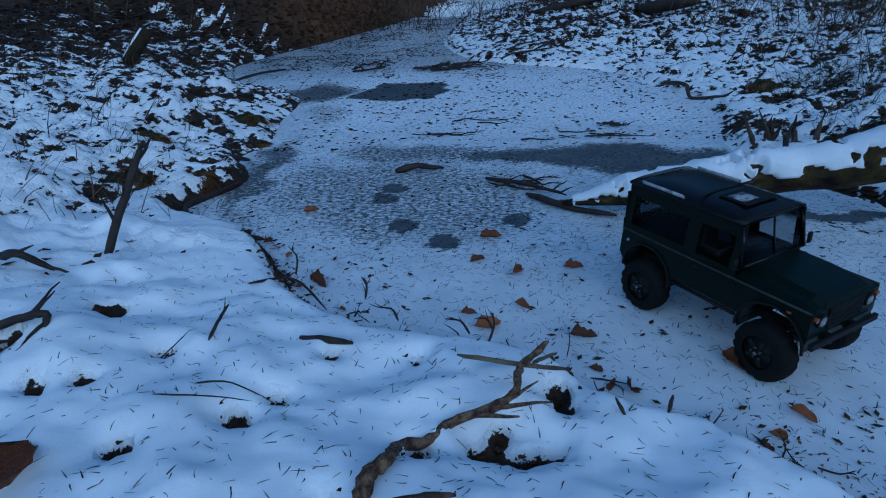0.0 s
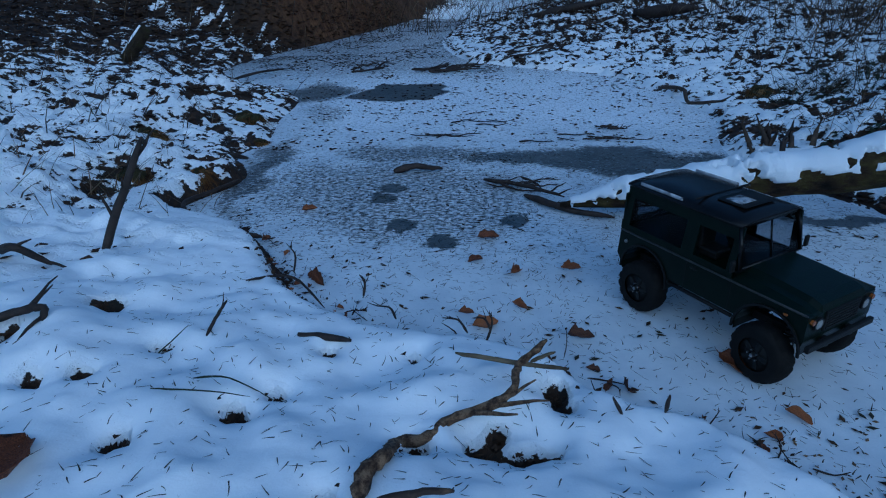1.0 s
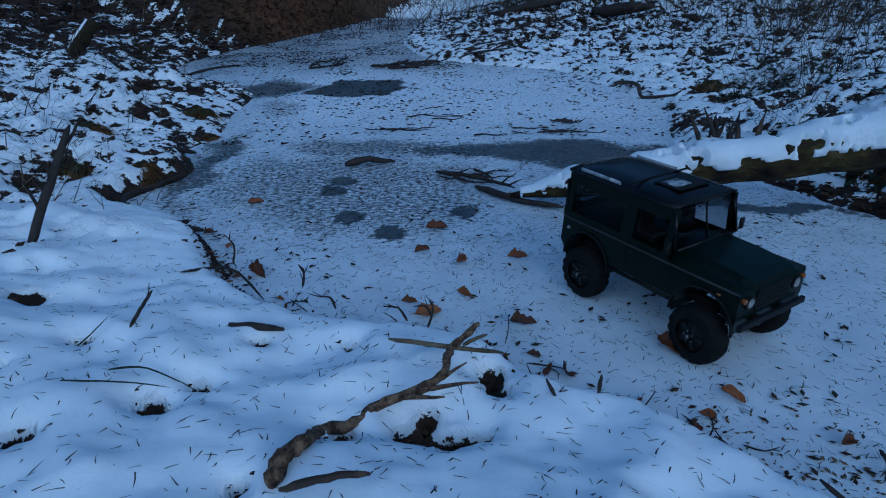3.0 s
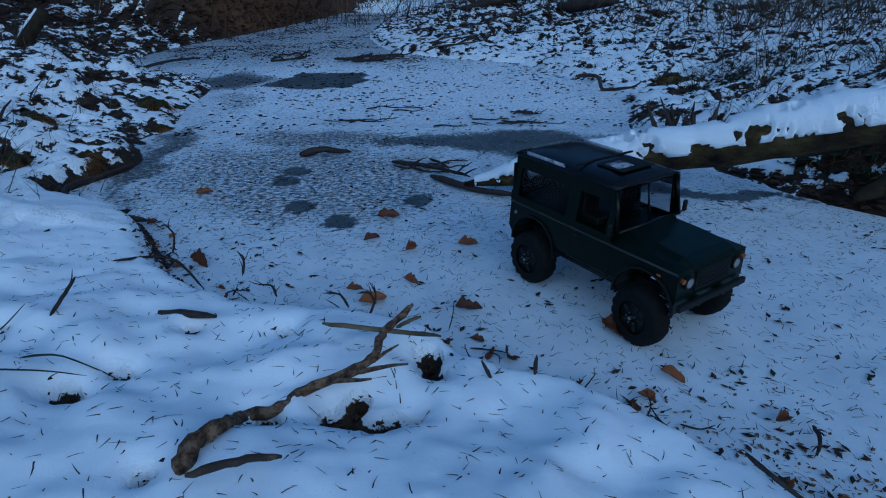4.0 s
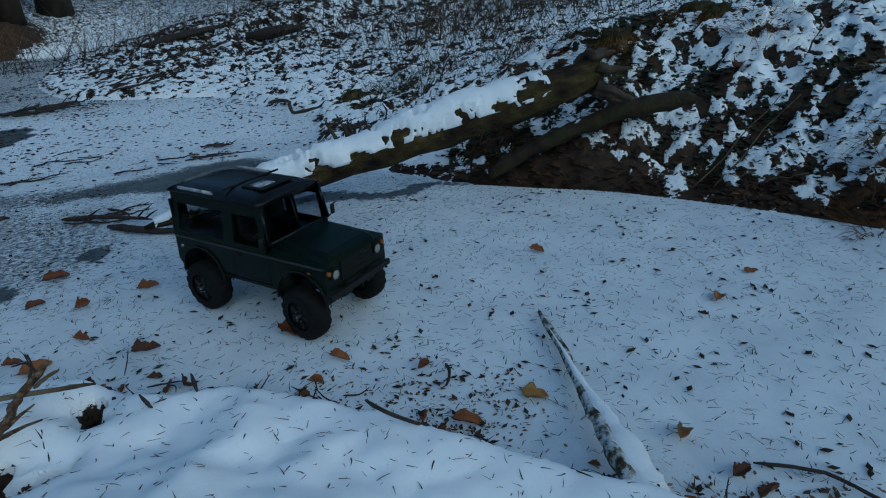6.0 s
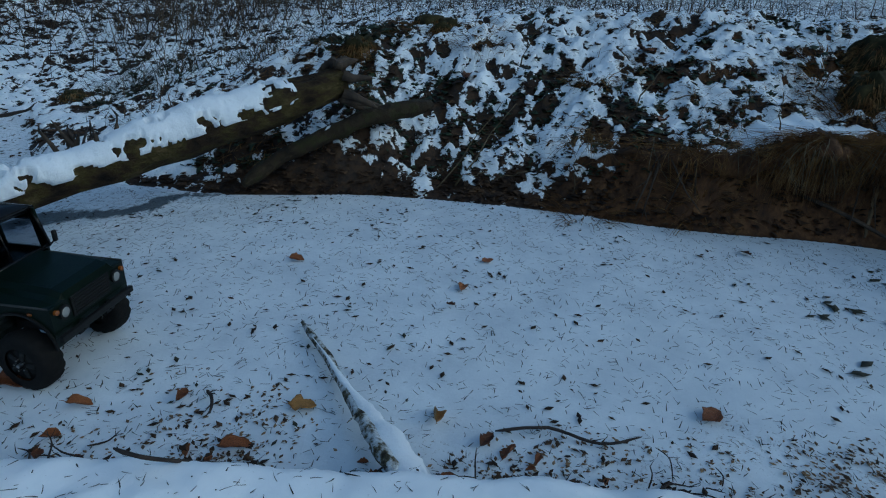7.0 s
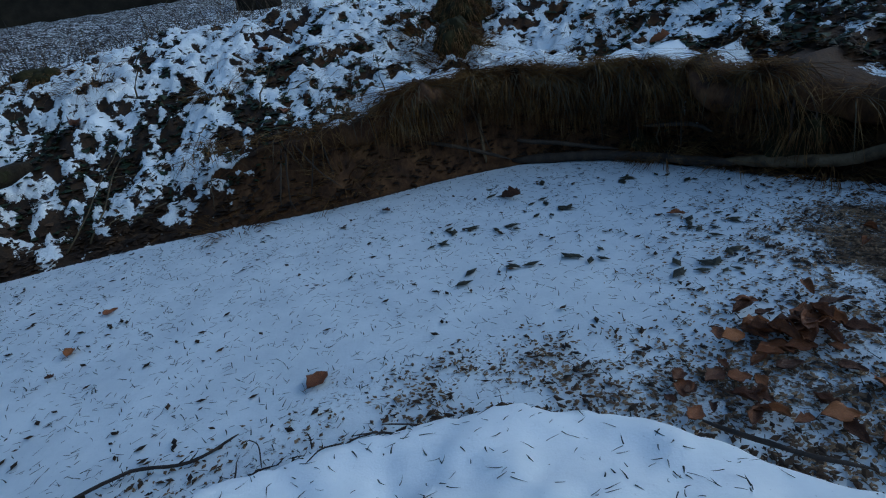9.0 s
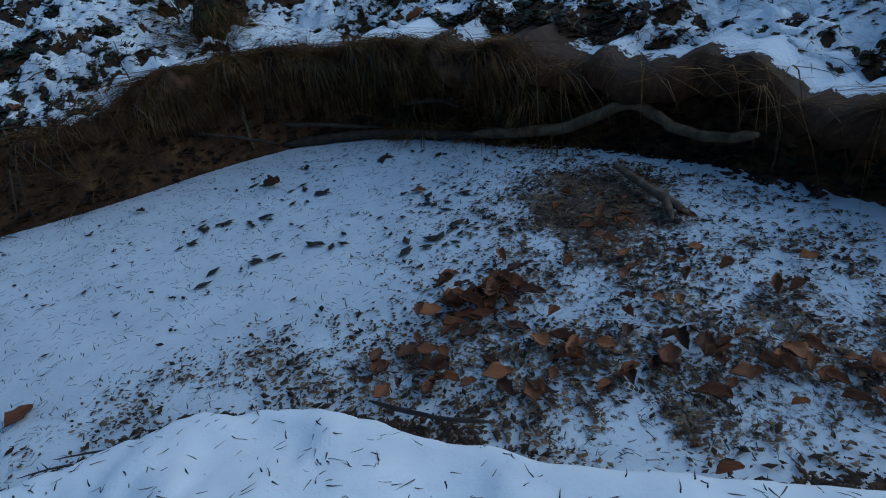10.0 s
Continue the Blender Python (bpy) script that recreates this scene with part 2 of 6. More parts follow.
M_MOSSBARK = varied("mossy_rotten_wood", [(0.3, (0.008, 0.006, 0.004)), (0.5, (0.030, 0.021, 0.011)), (0.62, (0.030, 0.029, 0.009)), (0.8, (0.065, 0.048, 0.025))], 22, 0.85, 0.25, 34, 0.02)
M_LOG = varied("dark_rotten_log_wood", [(0.32, (0.004, 0.003, 0.002)), (0.46, (0.026, 0.016, 0.008)), (0.56, (0.045, 0.036, 0.010)), (0.70, (0.10, 0.068, 0.030))], 30, 0.9, 0.2, 30, 0.025, (0.5, 1, 1))
M_TRUNK = varied("dark_tree_bark", [(0.3, (0.012, 0.010, 0.009)), (0.6, (0.035, 0.028, 0.020)), (0.8, (0.05, 0.05, 0.03))], 9, 0.9, 0.2, 25, 0.02, (1, 1, 0.3))
M_TWIG = varied("brown_twig_bark", [(0.3, (0.035, 0.023, 0.016)), (0.6, (0.13, 0.085, 0.05)), (0.8, (0.24, 0.17, 0.11))], 60, 0.75, 0.3, 180, 0.002, per_object=0.4)
M_DARKTWIG = varied("dark_wet_twig", [(0.3, (0.010, 0.008, 0.007)), (0.7, (0.045, 0.030, 0.022))], 60, 0.7, 0.35, 180, 0.002)
M_ROOT = varied("pale_brown_root", [(0.3, (0.045, 0.030, 0.016)), (0.5, (0.13, 0.088, 0.044)), (0.75, (0.22, 0.155, 0.085))], 40, 0.75, 0.3, 140, 0.002)
M_BACK = varied("dark_wood_floor", [(0.3, (0.008, 0.008, 0.007)), (0.7, (0.03, 0.025, 0.018))], 2.0, 1.0, 0.1)


# ---- mesh helpers ----
def link_mesh(name, bm, mat, parent=None, smooth=True):
    me = bpy.data.meshes.new(name)
    bm.to_mesh(me)
    bm.free()
    if smooth:
        me.polygons.foreach_set("use_smooth", [True] * len(me.polygons))
    for one in (mat if isinstance(mat, (list, tuple)) else [mat]):
        me.materials.append(one)
    ob = new(name, me)
    ob.parent = parent
    return ob


def part(name, bm, mat, parent, label="", smooth=True):
    ob = link_mesh(name, bm, mat, parent, smooth)
    return tagged(ob, label=label) if label else ob


def thing(name, label, category, m=None, group="", kind=""):
    ob = new(name)
    ob.empty_display_size = 0.05
    if m is not None:
        ob.matrix_basis = m
    return tagged(ob, label, category, group, kind)


def tube(bm, pts, radii, sides=8, wobble=0.0, rng=None, caps=True, squash=1.0):
    """A bent, tapered, slightly uneven round bar along pts."""
    pts = [Vector(p) for p in pts]
    rings, up = [], Vector((0, 0, 1))
    for i, p in enumerate(pts):
        d = (pts[min(i + 1, len(pts) - 1)] - pts[max(i - 1, 0)]).normalized()
        a = d.cross(up if abs(d.z) < 0.9 else Vector((1, 0, 0))).normalized()
        b = a.cross(d).normalized()
        ring = []
        for k in range(sides):
            w = 2 * math.pi * k / sides
            r = radii[i] * (1 + (rng.uniform(-wobble, wobble) if rng else 0))
            ring.append(bm.verts.new(p + a * math.cos(w) * r + b * math.sin(w) * r * squash))
        rings.append(ring)
    for r0, r1 in zip(rings, rings[1:]):
        for k in range(sides):
            bm.faces.new((r0[k], r0[(k + 1) % sides], r1[(k + 1) % sides], r1[k]))
    if caps:
        bm.faces.new(rings[0][::-1])
        bm.faces.new(rings[-1])
    return rings


def bent(a, b, n, sway, rng):
    a, b = Vector(a), Vector(b)
    out = []
    off = Vector((0, 0, 0))
    for i in range(n + 1):
        t = i / n
        if 0 < i < n:
            off = off * 0.6 + Vector([rng.uniform(-sway, sway) for _ in range(3)])
        else:
            off = off * 0 if i == 0 else off * 0.3
        out.append(a.lerp(b, t) + off)
    return out


def box(bm, x0, x1, y0, y1, z0, z1, bevel=0.0, segments=2):
    vs = [bm.verts.new((x, y, z)) for x in (x0, x1) for y in (y0, y1) for z in (z0, z1)]
    fs = [bm.faces.new([vs[i] for i in f]) for f in ((0, 1, 3, 2), (4, 6, 7, 5), (0, 4, 5, 1), (2, 3, 7, 6), (0, 2, 6, 4), (1, 5, 7, 3))]
    if bevel:
        bmesh.ops.bevel(bm, geom=list({e for f in fs for e in f.edges}), offset=bevel, segments=segments, affect="EDGES", profile=0.6)
    return vs


# ---- the land: one sheet to the horizon ----
def graded(lo, hi, fine, far, grow=1.12):
    core = list(np.arange(lo, hi + fine / 2, fine))
    s, a = fine, core[0]
    left = []
    while a > -far:
        s *= grow
        a -= s
        left.append(a)
    s, a = fine, core[-1]
    right = []
    while a < far:
        s *= grow
        a += s
        right.append(a)
    return np.array(left[::-1] + core + right)


def sheet(name, xs, ys, height, keep=None):
    """A grid mesh from the lines xs and ys; height gives z and the named attributes."""
    gx, gy = np.meshgrid(xs, ys)
    x, y = gx.ravel(), gy.ravel()
    z, attrs, ok = height(x, y)
    w, h = len(xs), len(ys)
    i = (np.arange(h - 1)[:, None] * w + np.arange(w - 1)[None, :]).ravel()
    quads = np.stack([i, i + 1, i + w + 1, i + w], 1)
    if ok is not None:
        quads = quads[ok[quads].all(axis=1)]
        used = np.unique(quads)
        remap = np.full(len(x), -1)
        remap[used] = np.arange(len(used))
        quads, x, y, z = remap[quads], x[used], y[used], z[used]
        attrs = {k: v[used] for k, v in attrs.items()}
    me = bpy.data.meshes.new(name)
    me.vertices.add(len(x))
    me.vertices.foreach_set("co", np.stack([x, y, z], 1).ravel())
    me.loops.add(quads.size)
    me.polygons.add(len(quads))
    me.loops.foreach_set("vertex_index", quads.ravel().astype(np.int32))
    me.polygons.foreach_set("loop_start", np.arange(0, quads.size, 4, dtype=np.int32))
    me.polygons.foreach_set("use_smooth", np.ones(len(quads), bool))
    me.update(calc_edges=True)
    for k, v in attrs.items():
        me.attributes.new(k, "FLOAT", "POINT").data.foreach_set("value", v.astype(np.float32))
    return new(name, me)


LAND_X, LAND_Y = graded(-1.3, 2.5, 0.010, 60, 1.045), graded(-1.5, 3.0, 0.010, 60, 1.03)


def land_height(x, y):
    z, cover, d = land(x, y)
    zones = shore_distance(x, y)[1]
    rows = (len(LAND_Y), len(LAND_X))
    steep = np.hypot(*np.gradient(z.reshape(rows), LAND_Y, LAND_X)).ravel()
    soil = zones[1] * (1 - step(0.12, 0.30, d)) * step(0.0, 0.01, d)
    soil = np.maximum(soil, 0.8 * step(0.7, 1.3, steep) * zones[1]) * (1 - 0.9 * step(0.35, 0.65, y))
    soil = np.maximum(soil, zones[3] * step(4.6, 5.3, y) * (1 - step(0.25, 0.50, d)) * step(0.0, 0.02, d))
    # snow broken by leaves: patches a few centimetres wide
    n = 0.25 * fbm(x, y, 9, 25, 3) + 0.35 * fbm(x, y, 21, 21, 3) + 0.40 * fbm(x, y, 40, 33, 2)
    known = (1 - step(5.0, 8.0, y)) * (1 - step(2.7, 4.0, x)) * step(-3.5, -1.8, x)
    snow = 0.5 + 1.5 * (cover - 0.5) - (2.8 + 0.9 * zones[1]) * (n - 0.5) * (0.08 + 0.92 * known) - (0.7 - 0.5 * step(0.3, 0.6, y)) * step(0.8, 1.8, steep) * (1 - zones[0])
    z = z + 0.014 * step(0.2, 0.8, snow) * step(0.0, 0.06, d) * (1 - 0.5 * step(0.9, 1.0, cover))
    return z, {"snow": snow, "soil": soil}, None


ground = sheet("ground", LAND_X, LAND_Y, land_height)
ground.data.materials.append(M_LAND)
tagged(ground, "stream banks of patchy snow over brown leaf litter and bare soil", "ground", kind="structure")


# ---- the turf that hangs over the cut bank ----
CUT = np.array(smooth_line(CUT_SHORE, 20))
CUT = CUT[(CUT[:, 1] > -1.75) & (CUT[:, 1] < 0.50)]
CUT_T = np.gradient(CUT, axis=0)
CUT_T /= np.linalg.norm(CUT_T, axis=1)[:, None]
CUT_N = np.stack([CUT_T[:, 1], -CUT_T[:, 0]], 1)
OVERHANG = (1 - step(-0.05, 0.40, CUT[:, 1])) * (0.7 + 0.3 * step(-1.5, -1.2, CUT[:, 1]))
CREST = land(CUT[:, 0] + 0.26 * CUT_N[:, 0], CUT[:, 1] + 0.26 * CUT_N[:, 1])[0] - 0.02


def turf_edge():
    run = np.concatenate([[0], np.cumsum(np.hypot(*np.diff(CUT, axis=0).T))])
    front = 0.125 - OVERHANG * (0.03 + 0.10 * value_noise(run * 7, run * 0, 91)) - 0.03 * value_noise(run * 26, run * 0, 92) * OVERHANG
    crest = CREST + 0.03 * (value_noise(run * 9, run * 0, 93) - 0.5) - 0.06 * step(0.10, 0.42, CUT[:, 1])
    verts, snow, soil = [], [], []
    profile = [(0.46, 0, 1), (0.36, 0.006, 1), (0.26, 0.012, 1), (0.15, 0.012, 1), (0.45, 0.010, 2), (0.18, 0.004, 2), (0.0, -0.012, 2), (0.0, -0.03, 2), (0.12, -0.05, 2), (0.4, -0.065, 2), (1.1, -0.07, 2)]
    for k, (e, h, kind) in enumerate(profile):
        off = np.full(len(run), e) if kind == 1 else front + (0.125 - front) * e
        p = CUT + CUT_N * off[:, None]
        rough = 0.022 * (fbm(p[:, 0] + 0.3 * k, p[:, 1], 18, 95 + k) - 0.5)
        p = p + CUT_N * rough[:, None]
        z = land(p[:, 0], p[:, 1])[0] + h - 0.02 * step(0.10, 0.42, CUT[:, 1]) if kind == 1 and k < 2 else crest + h + rough
        verts.append(np.stack([p[:, 0], p[:, 1], z], 1))
        top = 1.0 if h > 0.003 or k < 3 else 0.0
        snow.append(top * (0.72 + 1.5 * np.minimum(land(p[:, 0], p[:, 1])[1] - 0.35, 0.3) - 2.0 * (fbm(p[:, 0], p[:, 1], 13, 97) - 0.5)) - (1 - top) * 0.6 + 0.05)
        soil.append(np.full(len(run), 0.5 if top else 0.9))
    w, h = len(run), len(profile)
    i = (np.arange(h - 1)[:, None] * w + np.arange(w - 1)[None, :]).ravel()
    me = bpy.data.meshes.new("bank_turf")
    me.from_pydata(np.concatenate(verts).tolist(), [], np.stack([i, i + 1, i + w + 1, i + w], 1).tolist())
    me.polygons.foreach_set("use_smooth", [True] * len(me.polygons))
    for name, v in (("snow", snow), ("soil", soil)):
        me.attributes.new(name, "FLOAT", "POINT").data.foreach_set("value", np.concatenate(v).astype(np.float32))
    me.materials.append(M_LAND)
    tagged(new("bank_turf", me), "ragged turf edge overhanging the brown cut bank", "bank", kind="structure")


turf_edge()


# ---- the frozen stream ----
def snowed_ice():
    m = material("snow_dusted_ice", (0.75, 0.79, 0.84), 0.6, 0, 0.5)
    n, l, b = nodes_of(m)
    bare = attribute(m, "bare")
    grit = texture(m, "noise", 70, 6, 0.75)
    streak = texture(m, "noise", 55, 4, 0.7, stretch=(1, 3.2, 1))
    v = maths(m, "ADD", bare, maths(m, "MULTIPLY", maths(m, "SUBTRACT", maths(m, "MULTIPLY", maths(m, "ADD", grit, streak), 0.5), 0.5), 2.3))
    mask = maths(m, "MULTIPLY", maths(m, "SUBTRACT", v, 0.42), 4.5, True)
    white = ramp(m, texture(m, "noise", 9, 6, 0.65), [(0.25, (0.52, 0.56, 0.61)), (0.65, (0.71, 0.74, 0.77))])
    white = mix(m, attribute(m, "fresh"), white, (0.83, 0.85, 0.88))
    specks = ramp(m, texture(m, "noise", 200, 3, 0.6), [(0.66, (1, 1, 1)), (0.74, (0.45, 0.42, 0.42))])
    white = mix(m, 0.5, white, specks, "MULTIPLY")
    ice = ramp(m, texture(m, "noise", 12, 5, 0.6), [(0.3, (0.030, 0.034, 0.036)), (0.7, (0.10, 0.10, 0.095))])
    litter = ramp(m, texture(m, "noise", 90, 5, 0.75), [(0.34, (0.020, 0.013, 0.008)), (0.48, (0.085, 0.050, 0.025)), (0.62, (0.21, 0.14, 0.075))])
    g = maths(m, "ADD", attribute(m, "grit"), maths(m, "MULTIPLY", maths(m, "SUBTRACT", texture(m, "noise", 110, 5, 0.8), 0.5), 1.7))
    gmask = maths(m, "MULTIPLY", maths(m, "SUBTRACT", g, 0.5), 6.0, True)
    col = mix(m, gmask, mix(m, mask, white, ice), litter)
    l.new(col, b.inputs["Base Color"])
    l.new(maths(m, "SUBTRACT", 0.72, maths(m, "MULTIPLY", mask, 0.42)), b.inputs["Roughness"])
    a = bump(m, texture(m, "noise", 180, 4, 0.7), 0.4, 0.002)
    a = bump(m, maths(m, "SUBTRACT", gmask, mask), 0.5, 0.004, a)
    bump(m, texture(m, "noise", 6, 4, 0.5), 0.25, 0.02, a)
    return m


def spot(x, y, cx, cy, rx, ry, turn=0.0, soft=0.5):
    c, s = math.cos(radians(turn)), math.sin(radians(turn))
    u, v = ((x - cx) * c + (y - cy) * s) / rx, (-(x - cx) * s + (y - cy) * c) / ry
    return 1 - step(1 - soft, 1 + soft, np.hypot(u, v))


def mound(x, y):
    return 0.020 * spot(x, y, 1.28, -0.95, 0.34, 0.26, 0, 0.8)


def ice_height(x, y):
    d, _ = shore_distance(x, y)
    z = 0.004 * (fbm(x, y, 2, 41) - 0.5)
    xx = x + 0.26 * (fbm(x, y, 4, 43) - 0.5) + 0.09 * (fbm(x, y, 15, 44) - 0.5)
    yy = y + 0.20 * (fbm(x, y, 4, 45) - 0.5) + 0.09 * (fbm(x, y, 15, 46) - 0.5)
    # wind-swept dark ice behind the log, the upper reach and the trodden middle
    bare = 0.74 * spot(xx, yy, 0.50, 1.83, 0.52, 0.13, -8, 0.4)
    bare = np.maximum(bare, 0.58 * spot(xx, yy, -0.12, 1.93, 0.34, 0.13, -6, 0.6))
    bare = np.maximum(bare, 0.70 * spot(xx, yy, -0.68, 3.0, 0.20, 0.34, -20, 0.7))
    bare = np.maximum(bare, 0.50 * spot(xx, yy, -0.55, 2.55, 0.12, 0.30, 0, 0.7))
    bare = np.maximum(bare, 1.7 * spot(xx, yy, -0.27, 3.02, 0.22, 0.17, 20, 0.3))
    bare = np.maximum(bare, 0.52 * spot(xx, yy, -0.15, 1.55, 0.46, 0.40, -20, 0.5))
    bare = np.maximum(bare, 0.66 * spot(xx, yy, -0.56, 1.75, 0.07, 0.5, 4, 0.6))
    # a narrow dark strip along the foot of the log
    bare = np.maximum(bare, 0.9 * spot(xx, yy, 0.84, 1.315, 0.30, 0.035, -14, 0.5))
    bare = np.maximum(bare, 0.26 * step(0.7, 1.3, y) + 0.10 + 0.17 * step(3.1, 4.0, y))
    # melted prints
    xx, yy = x + 0.3 * (xx - x), y + 0.3 * (yy - y)
    for px, py, pr in ((-0.03, 1.24, 0.033), (-0.13, 1.33, 0.030), (0.15, 1.37, 0.028), (-0.20, 1.52, 0.030), (-0.17, 1.6, 0.03)):
        bare = np.maximum(bare, 1.0 * spot(xx, yy, px, py, pr, pr * 1.3, 20, 0.25))
    ragged = fbm(x, y, 3.1, 47) - 0.5
    xx, yy = xx + 0.28 * ragged + 0.10 * (fbm(x, y, 12, 48) - 0.5), yy + 0.28 * (fbm(x, y, 3.3, 49) - 0.5)
    grit = 0.84 * spot(xx, yy, 1.31, -0.94, 0.19, 0.11, -10, 0.95)
    grit = np.maximum(grit, 0.46 * spot(xx, yy, 1.18, -0.97, 0.36, 0.29, 0, 0.8))
    for cx, cy, rx, ry, turn, v in ((1.05, -0.36, 0.09, 0.17, 12, 0.44), (0.99, -0.60, 0.10, 0.20, 20, 0.49), (0.92, -0.82, 0.10, 0.20, 20, 0.50), (0.87, -1.02, 0.13, 0.22, 20, 0.54), (0.98, -1.12, 0.14, 0.14, 0, 0.46)):
        grit = np.maximum(grit, v * spot(xx, yy, cx, cy, rx, ry, turn, 0.7))
    grit = np.maximum(grit, 0.40 * spot(xx, yy, 0.94, -0.10, 0.06, 0.20, 35, 0.6))
    grit = np.maximum(grit, 0.36 * spot(xx, yy, 0.52, 0.50, 0.15, 0.20, 40, 0.8))
    grit = np.maximum(grit, 0.38 * spot(xx, yy, 0.80, 0.02, 0.07, 0.25, 35, 0.6))
    z = z + mound(x, y)
    fresh = 0.85 * step(1.95, 2.5, y + 0.25 * (fbm(x, y, 4, 51) - 0.5)) * step(-0.75, -0.35, x + 0.2 * (fbm(x, y, 5, 52) - 0.5))
    return z, {"bare": bare, "grit": grit, "fresh": fresh}, d < 0.06


stream = sheet("water", graded(-1.5, 2.2, 0.02, 2), graded(-2.2, 3.9, 0.02, 8), ice_height)
stream.data.materials.append(snowed_ice())
tagged(stream, "frozen stream dusted with snow, with dark bare ice", "frozen stream", kind="structure")


# ---- the fallen log ----
def fallen_log():
    rng = random.Random(5)
    top = thing("fallen_log", "mossy fallen log under snow lying from ice to bank", "log")
    a, b = Vector((0.276, 1.394, 0.022)), Vector((1.43, 1.085, 0.30))
    pts, rad = [], []
    for i in range(15):
        t = i / 14
        p = a.lerp(b, t)
        p.z += -0.008 * math.sin(t * 3.1) + rng.uniform(-0.004, 0.004)
        p.y += 0.012 * math.sin(t * 4.0)
        pts.append(p)
        rad.append((0.018 + 0.044 * t ** 0.6) * (1 - 0.35 * max(0, t - 0.8) / 0.2) * min(1, 0.25 + 6 * t))
    bm = bmesh.new()
    tube(bm, pts, [r * rng.uniform(0.94, 1.08) for r in rad], 26, 0.12, rng)
    part("trunk", bm, M_LOG, top, "rotten brown wood with moss")
    bm = bmesh.new()
    rings = []
    for i in range(260):
        t = 0.02 + 0.84 * i / 259
        k = min(int(t * 14), 13)
        p, r = pts[k].lerp(pts[k + 1], t * 14 - k), (0.018 + 0.044 * t ** 0.6) * (1 - 0.35 * max(0, t - 0.8) / 0.2) * min(1, 0.25 + 6 * t)
        thick = (0.55 + 0.5 * noise.noise(p * 9) + 0.25 * noise.noise(p * 30)) * (1 - 0.5 * max(0, (t - 0.75) / 0.12))
        ring = []
        for q in range(26):
            w = math.radians(-12 + 192 * q / 25)
            n = Vector((0.26 * 0, -math.cos(w), math.sin(w)))
            at = p + n * r
            rim = min(q, 25 - q) / 6.0
            lump = 0.6 + 0.4 * noise.noise(at * 14 + Vector((3, 0, 0))) + 0.25 * noise.noise(at * 50)
            gap = 0.9 * noise.noise(at * 17 + Vector((0, 7, 0))) + 0.5 * noise.noise(at * 47) + 0.25 * noise.noise(at * 90)
            h = 0.019 * thick * (0.7 + 0.8 * lump) * min(1, rim) - (0.018 if rim < 0.3 else 0)
            h -= 0.030 * max(0, min(1, (gap - 0.30 + 0.34 * (1 - min(1, rim * 0.6))) * 5))
            ring.append(bm.verts.new(p + n * (r + h) + Vector((0, 0, 0.004))))
        rings.append(ring)
    for r0, r1 in zip(rings, rings[1:]):
        for q in range(25):
            bm.faces.new((r0[q], r1[q], r1[q + 1], r0[q + 1]))
    part("snow_cover", bm, M_SNOW, top, "thick white snow along the top")
    for k in range(16):
        w = rng.uniform(0, 6.28)
        p = b + Vector((-0.02, 0.045 * math.cos(w), 0.045 * math.sin(w)))
        q = p + Vector((rng.uniform(0.03, 0.16), 0.07 * math.cos(w) + rng.uniform(-0.03, 0.03), 0.03 * math.sin(w) - 0.02))
        bm = bmesh.new()
        tube(bm, bent(p, q, 3, 0.008, rng), [0.016, 0.013, 0.009, 0.004], 7, 0.15, rng)
        part("broken_root", bm, M_BARK, top)
    return top


fallen_log()


# ---- the woods behind ----
def tree(x, y, r, h, lean, seed):
    rng = random.Random(seed)
    z = ground_z(x, y) - 0.05
    t = thing("tree", "dark bare tree trunk standing in the wood", "tree", pose(x, y, z), "trees of the wood")
    bm = bmesh.new()
    pts = [Vector((lean * k * 0.3 + rng.uniform(-0.02, 0.02), rng.uniform(-0.03, 0.03), h * k / 7)) for k in range(8)]
    tube(bm, pts, [r * (1.5 if k == 0 else 1.08 if k == 1 else 1 - 0.09 * k) for k in range(8)], 12, 0.08, rng)
    part("trunk", bm, M_TRUNK, t)
    for k in range(5):
        s = rng.uniform(0.25, 0.95)
        w = rng.uniform(0, 6.28)
        p0 = Vector((lean * s * 2.1, 0, h * s))
        p1 = p0 + Vector((math.cos(w), math.sin(w), rng.uniform(0.1, 0.7))) * rng.uniform(0.5, 1.4)
        bm = bmesh.new()
        tube(bm, bent(p0, p1, 4, 0.05, rng), [r * 0.3, r * 0.22, r * 0.15, r * 0.1, r * 0.04], 6, 0.1, rng)
        part("branch", bm, M_TRUNK, t)
    return t


for k, (x, y, r, lean) in enumerate(((-0.25, 8.0, 0.12, 0.05), (0.2, 8.6, 0.13, -0.05), (3.1, 6.3, 0.19, 0.05), (2.3, 7.4, 0.10, -0.1),
                                     (4.6, 6.2, 0.14, 0.1), (6.0, -0.3, 0.12, 0), (5.6, -1.8, 0.15, 0), (5.3, -3.6, 0.17, 0.1),
                                     (-3.6, 8.0, 0.2, 0.0), (-5.0, 5.5, 0.15, 0.1), (-1.3, 7.6, 0.14, 0.1), (1.5, 10.0, 0.15, 0), (8.0, 3.4, 0.2, 0), (-2.4, 9.5, 0.16, 0.05))):
    tree(x, y, r, 5.0, lean, 100 + k)


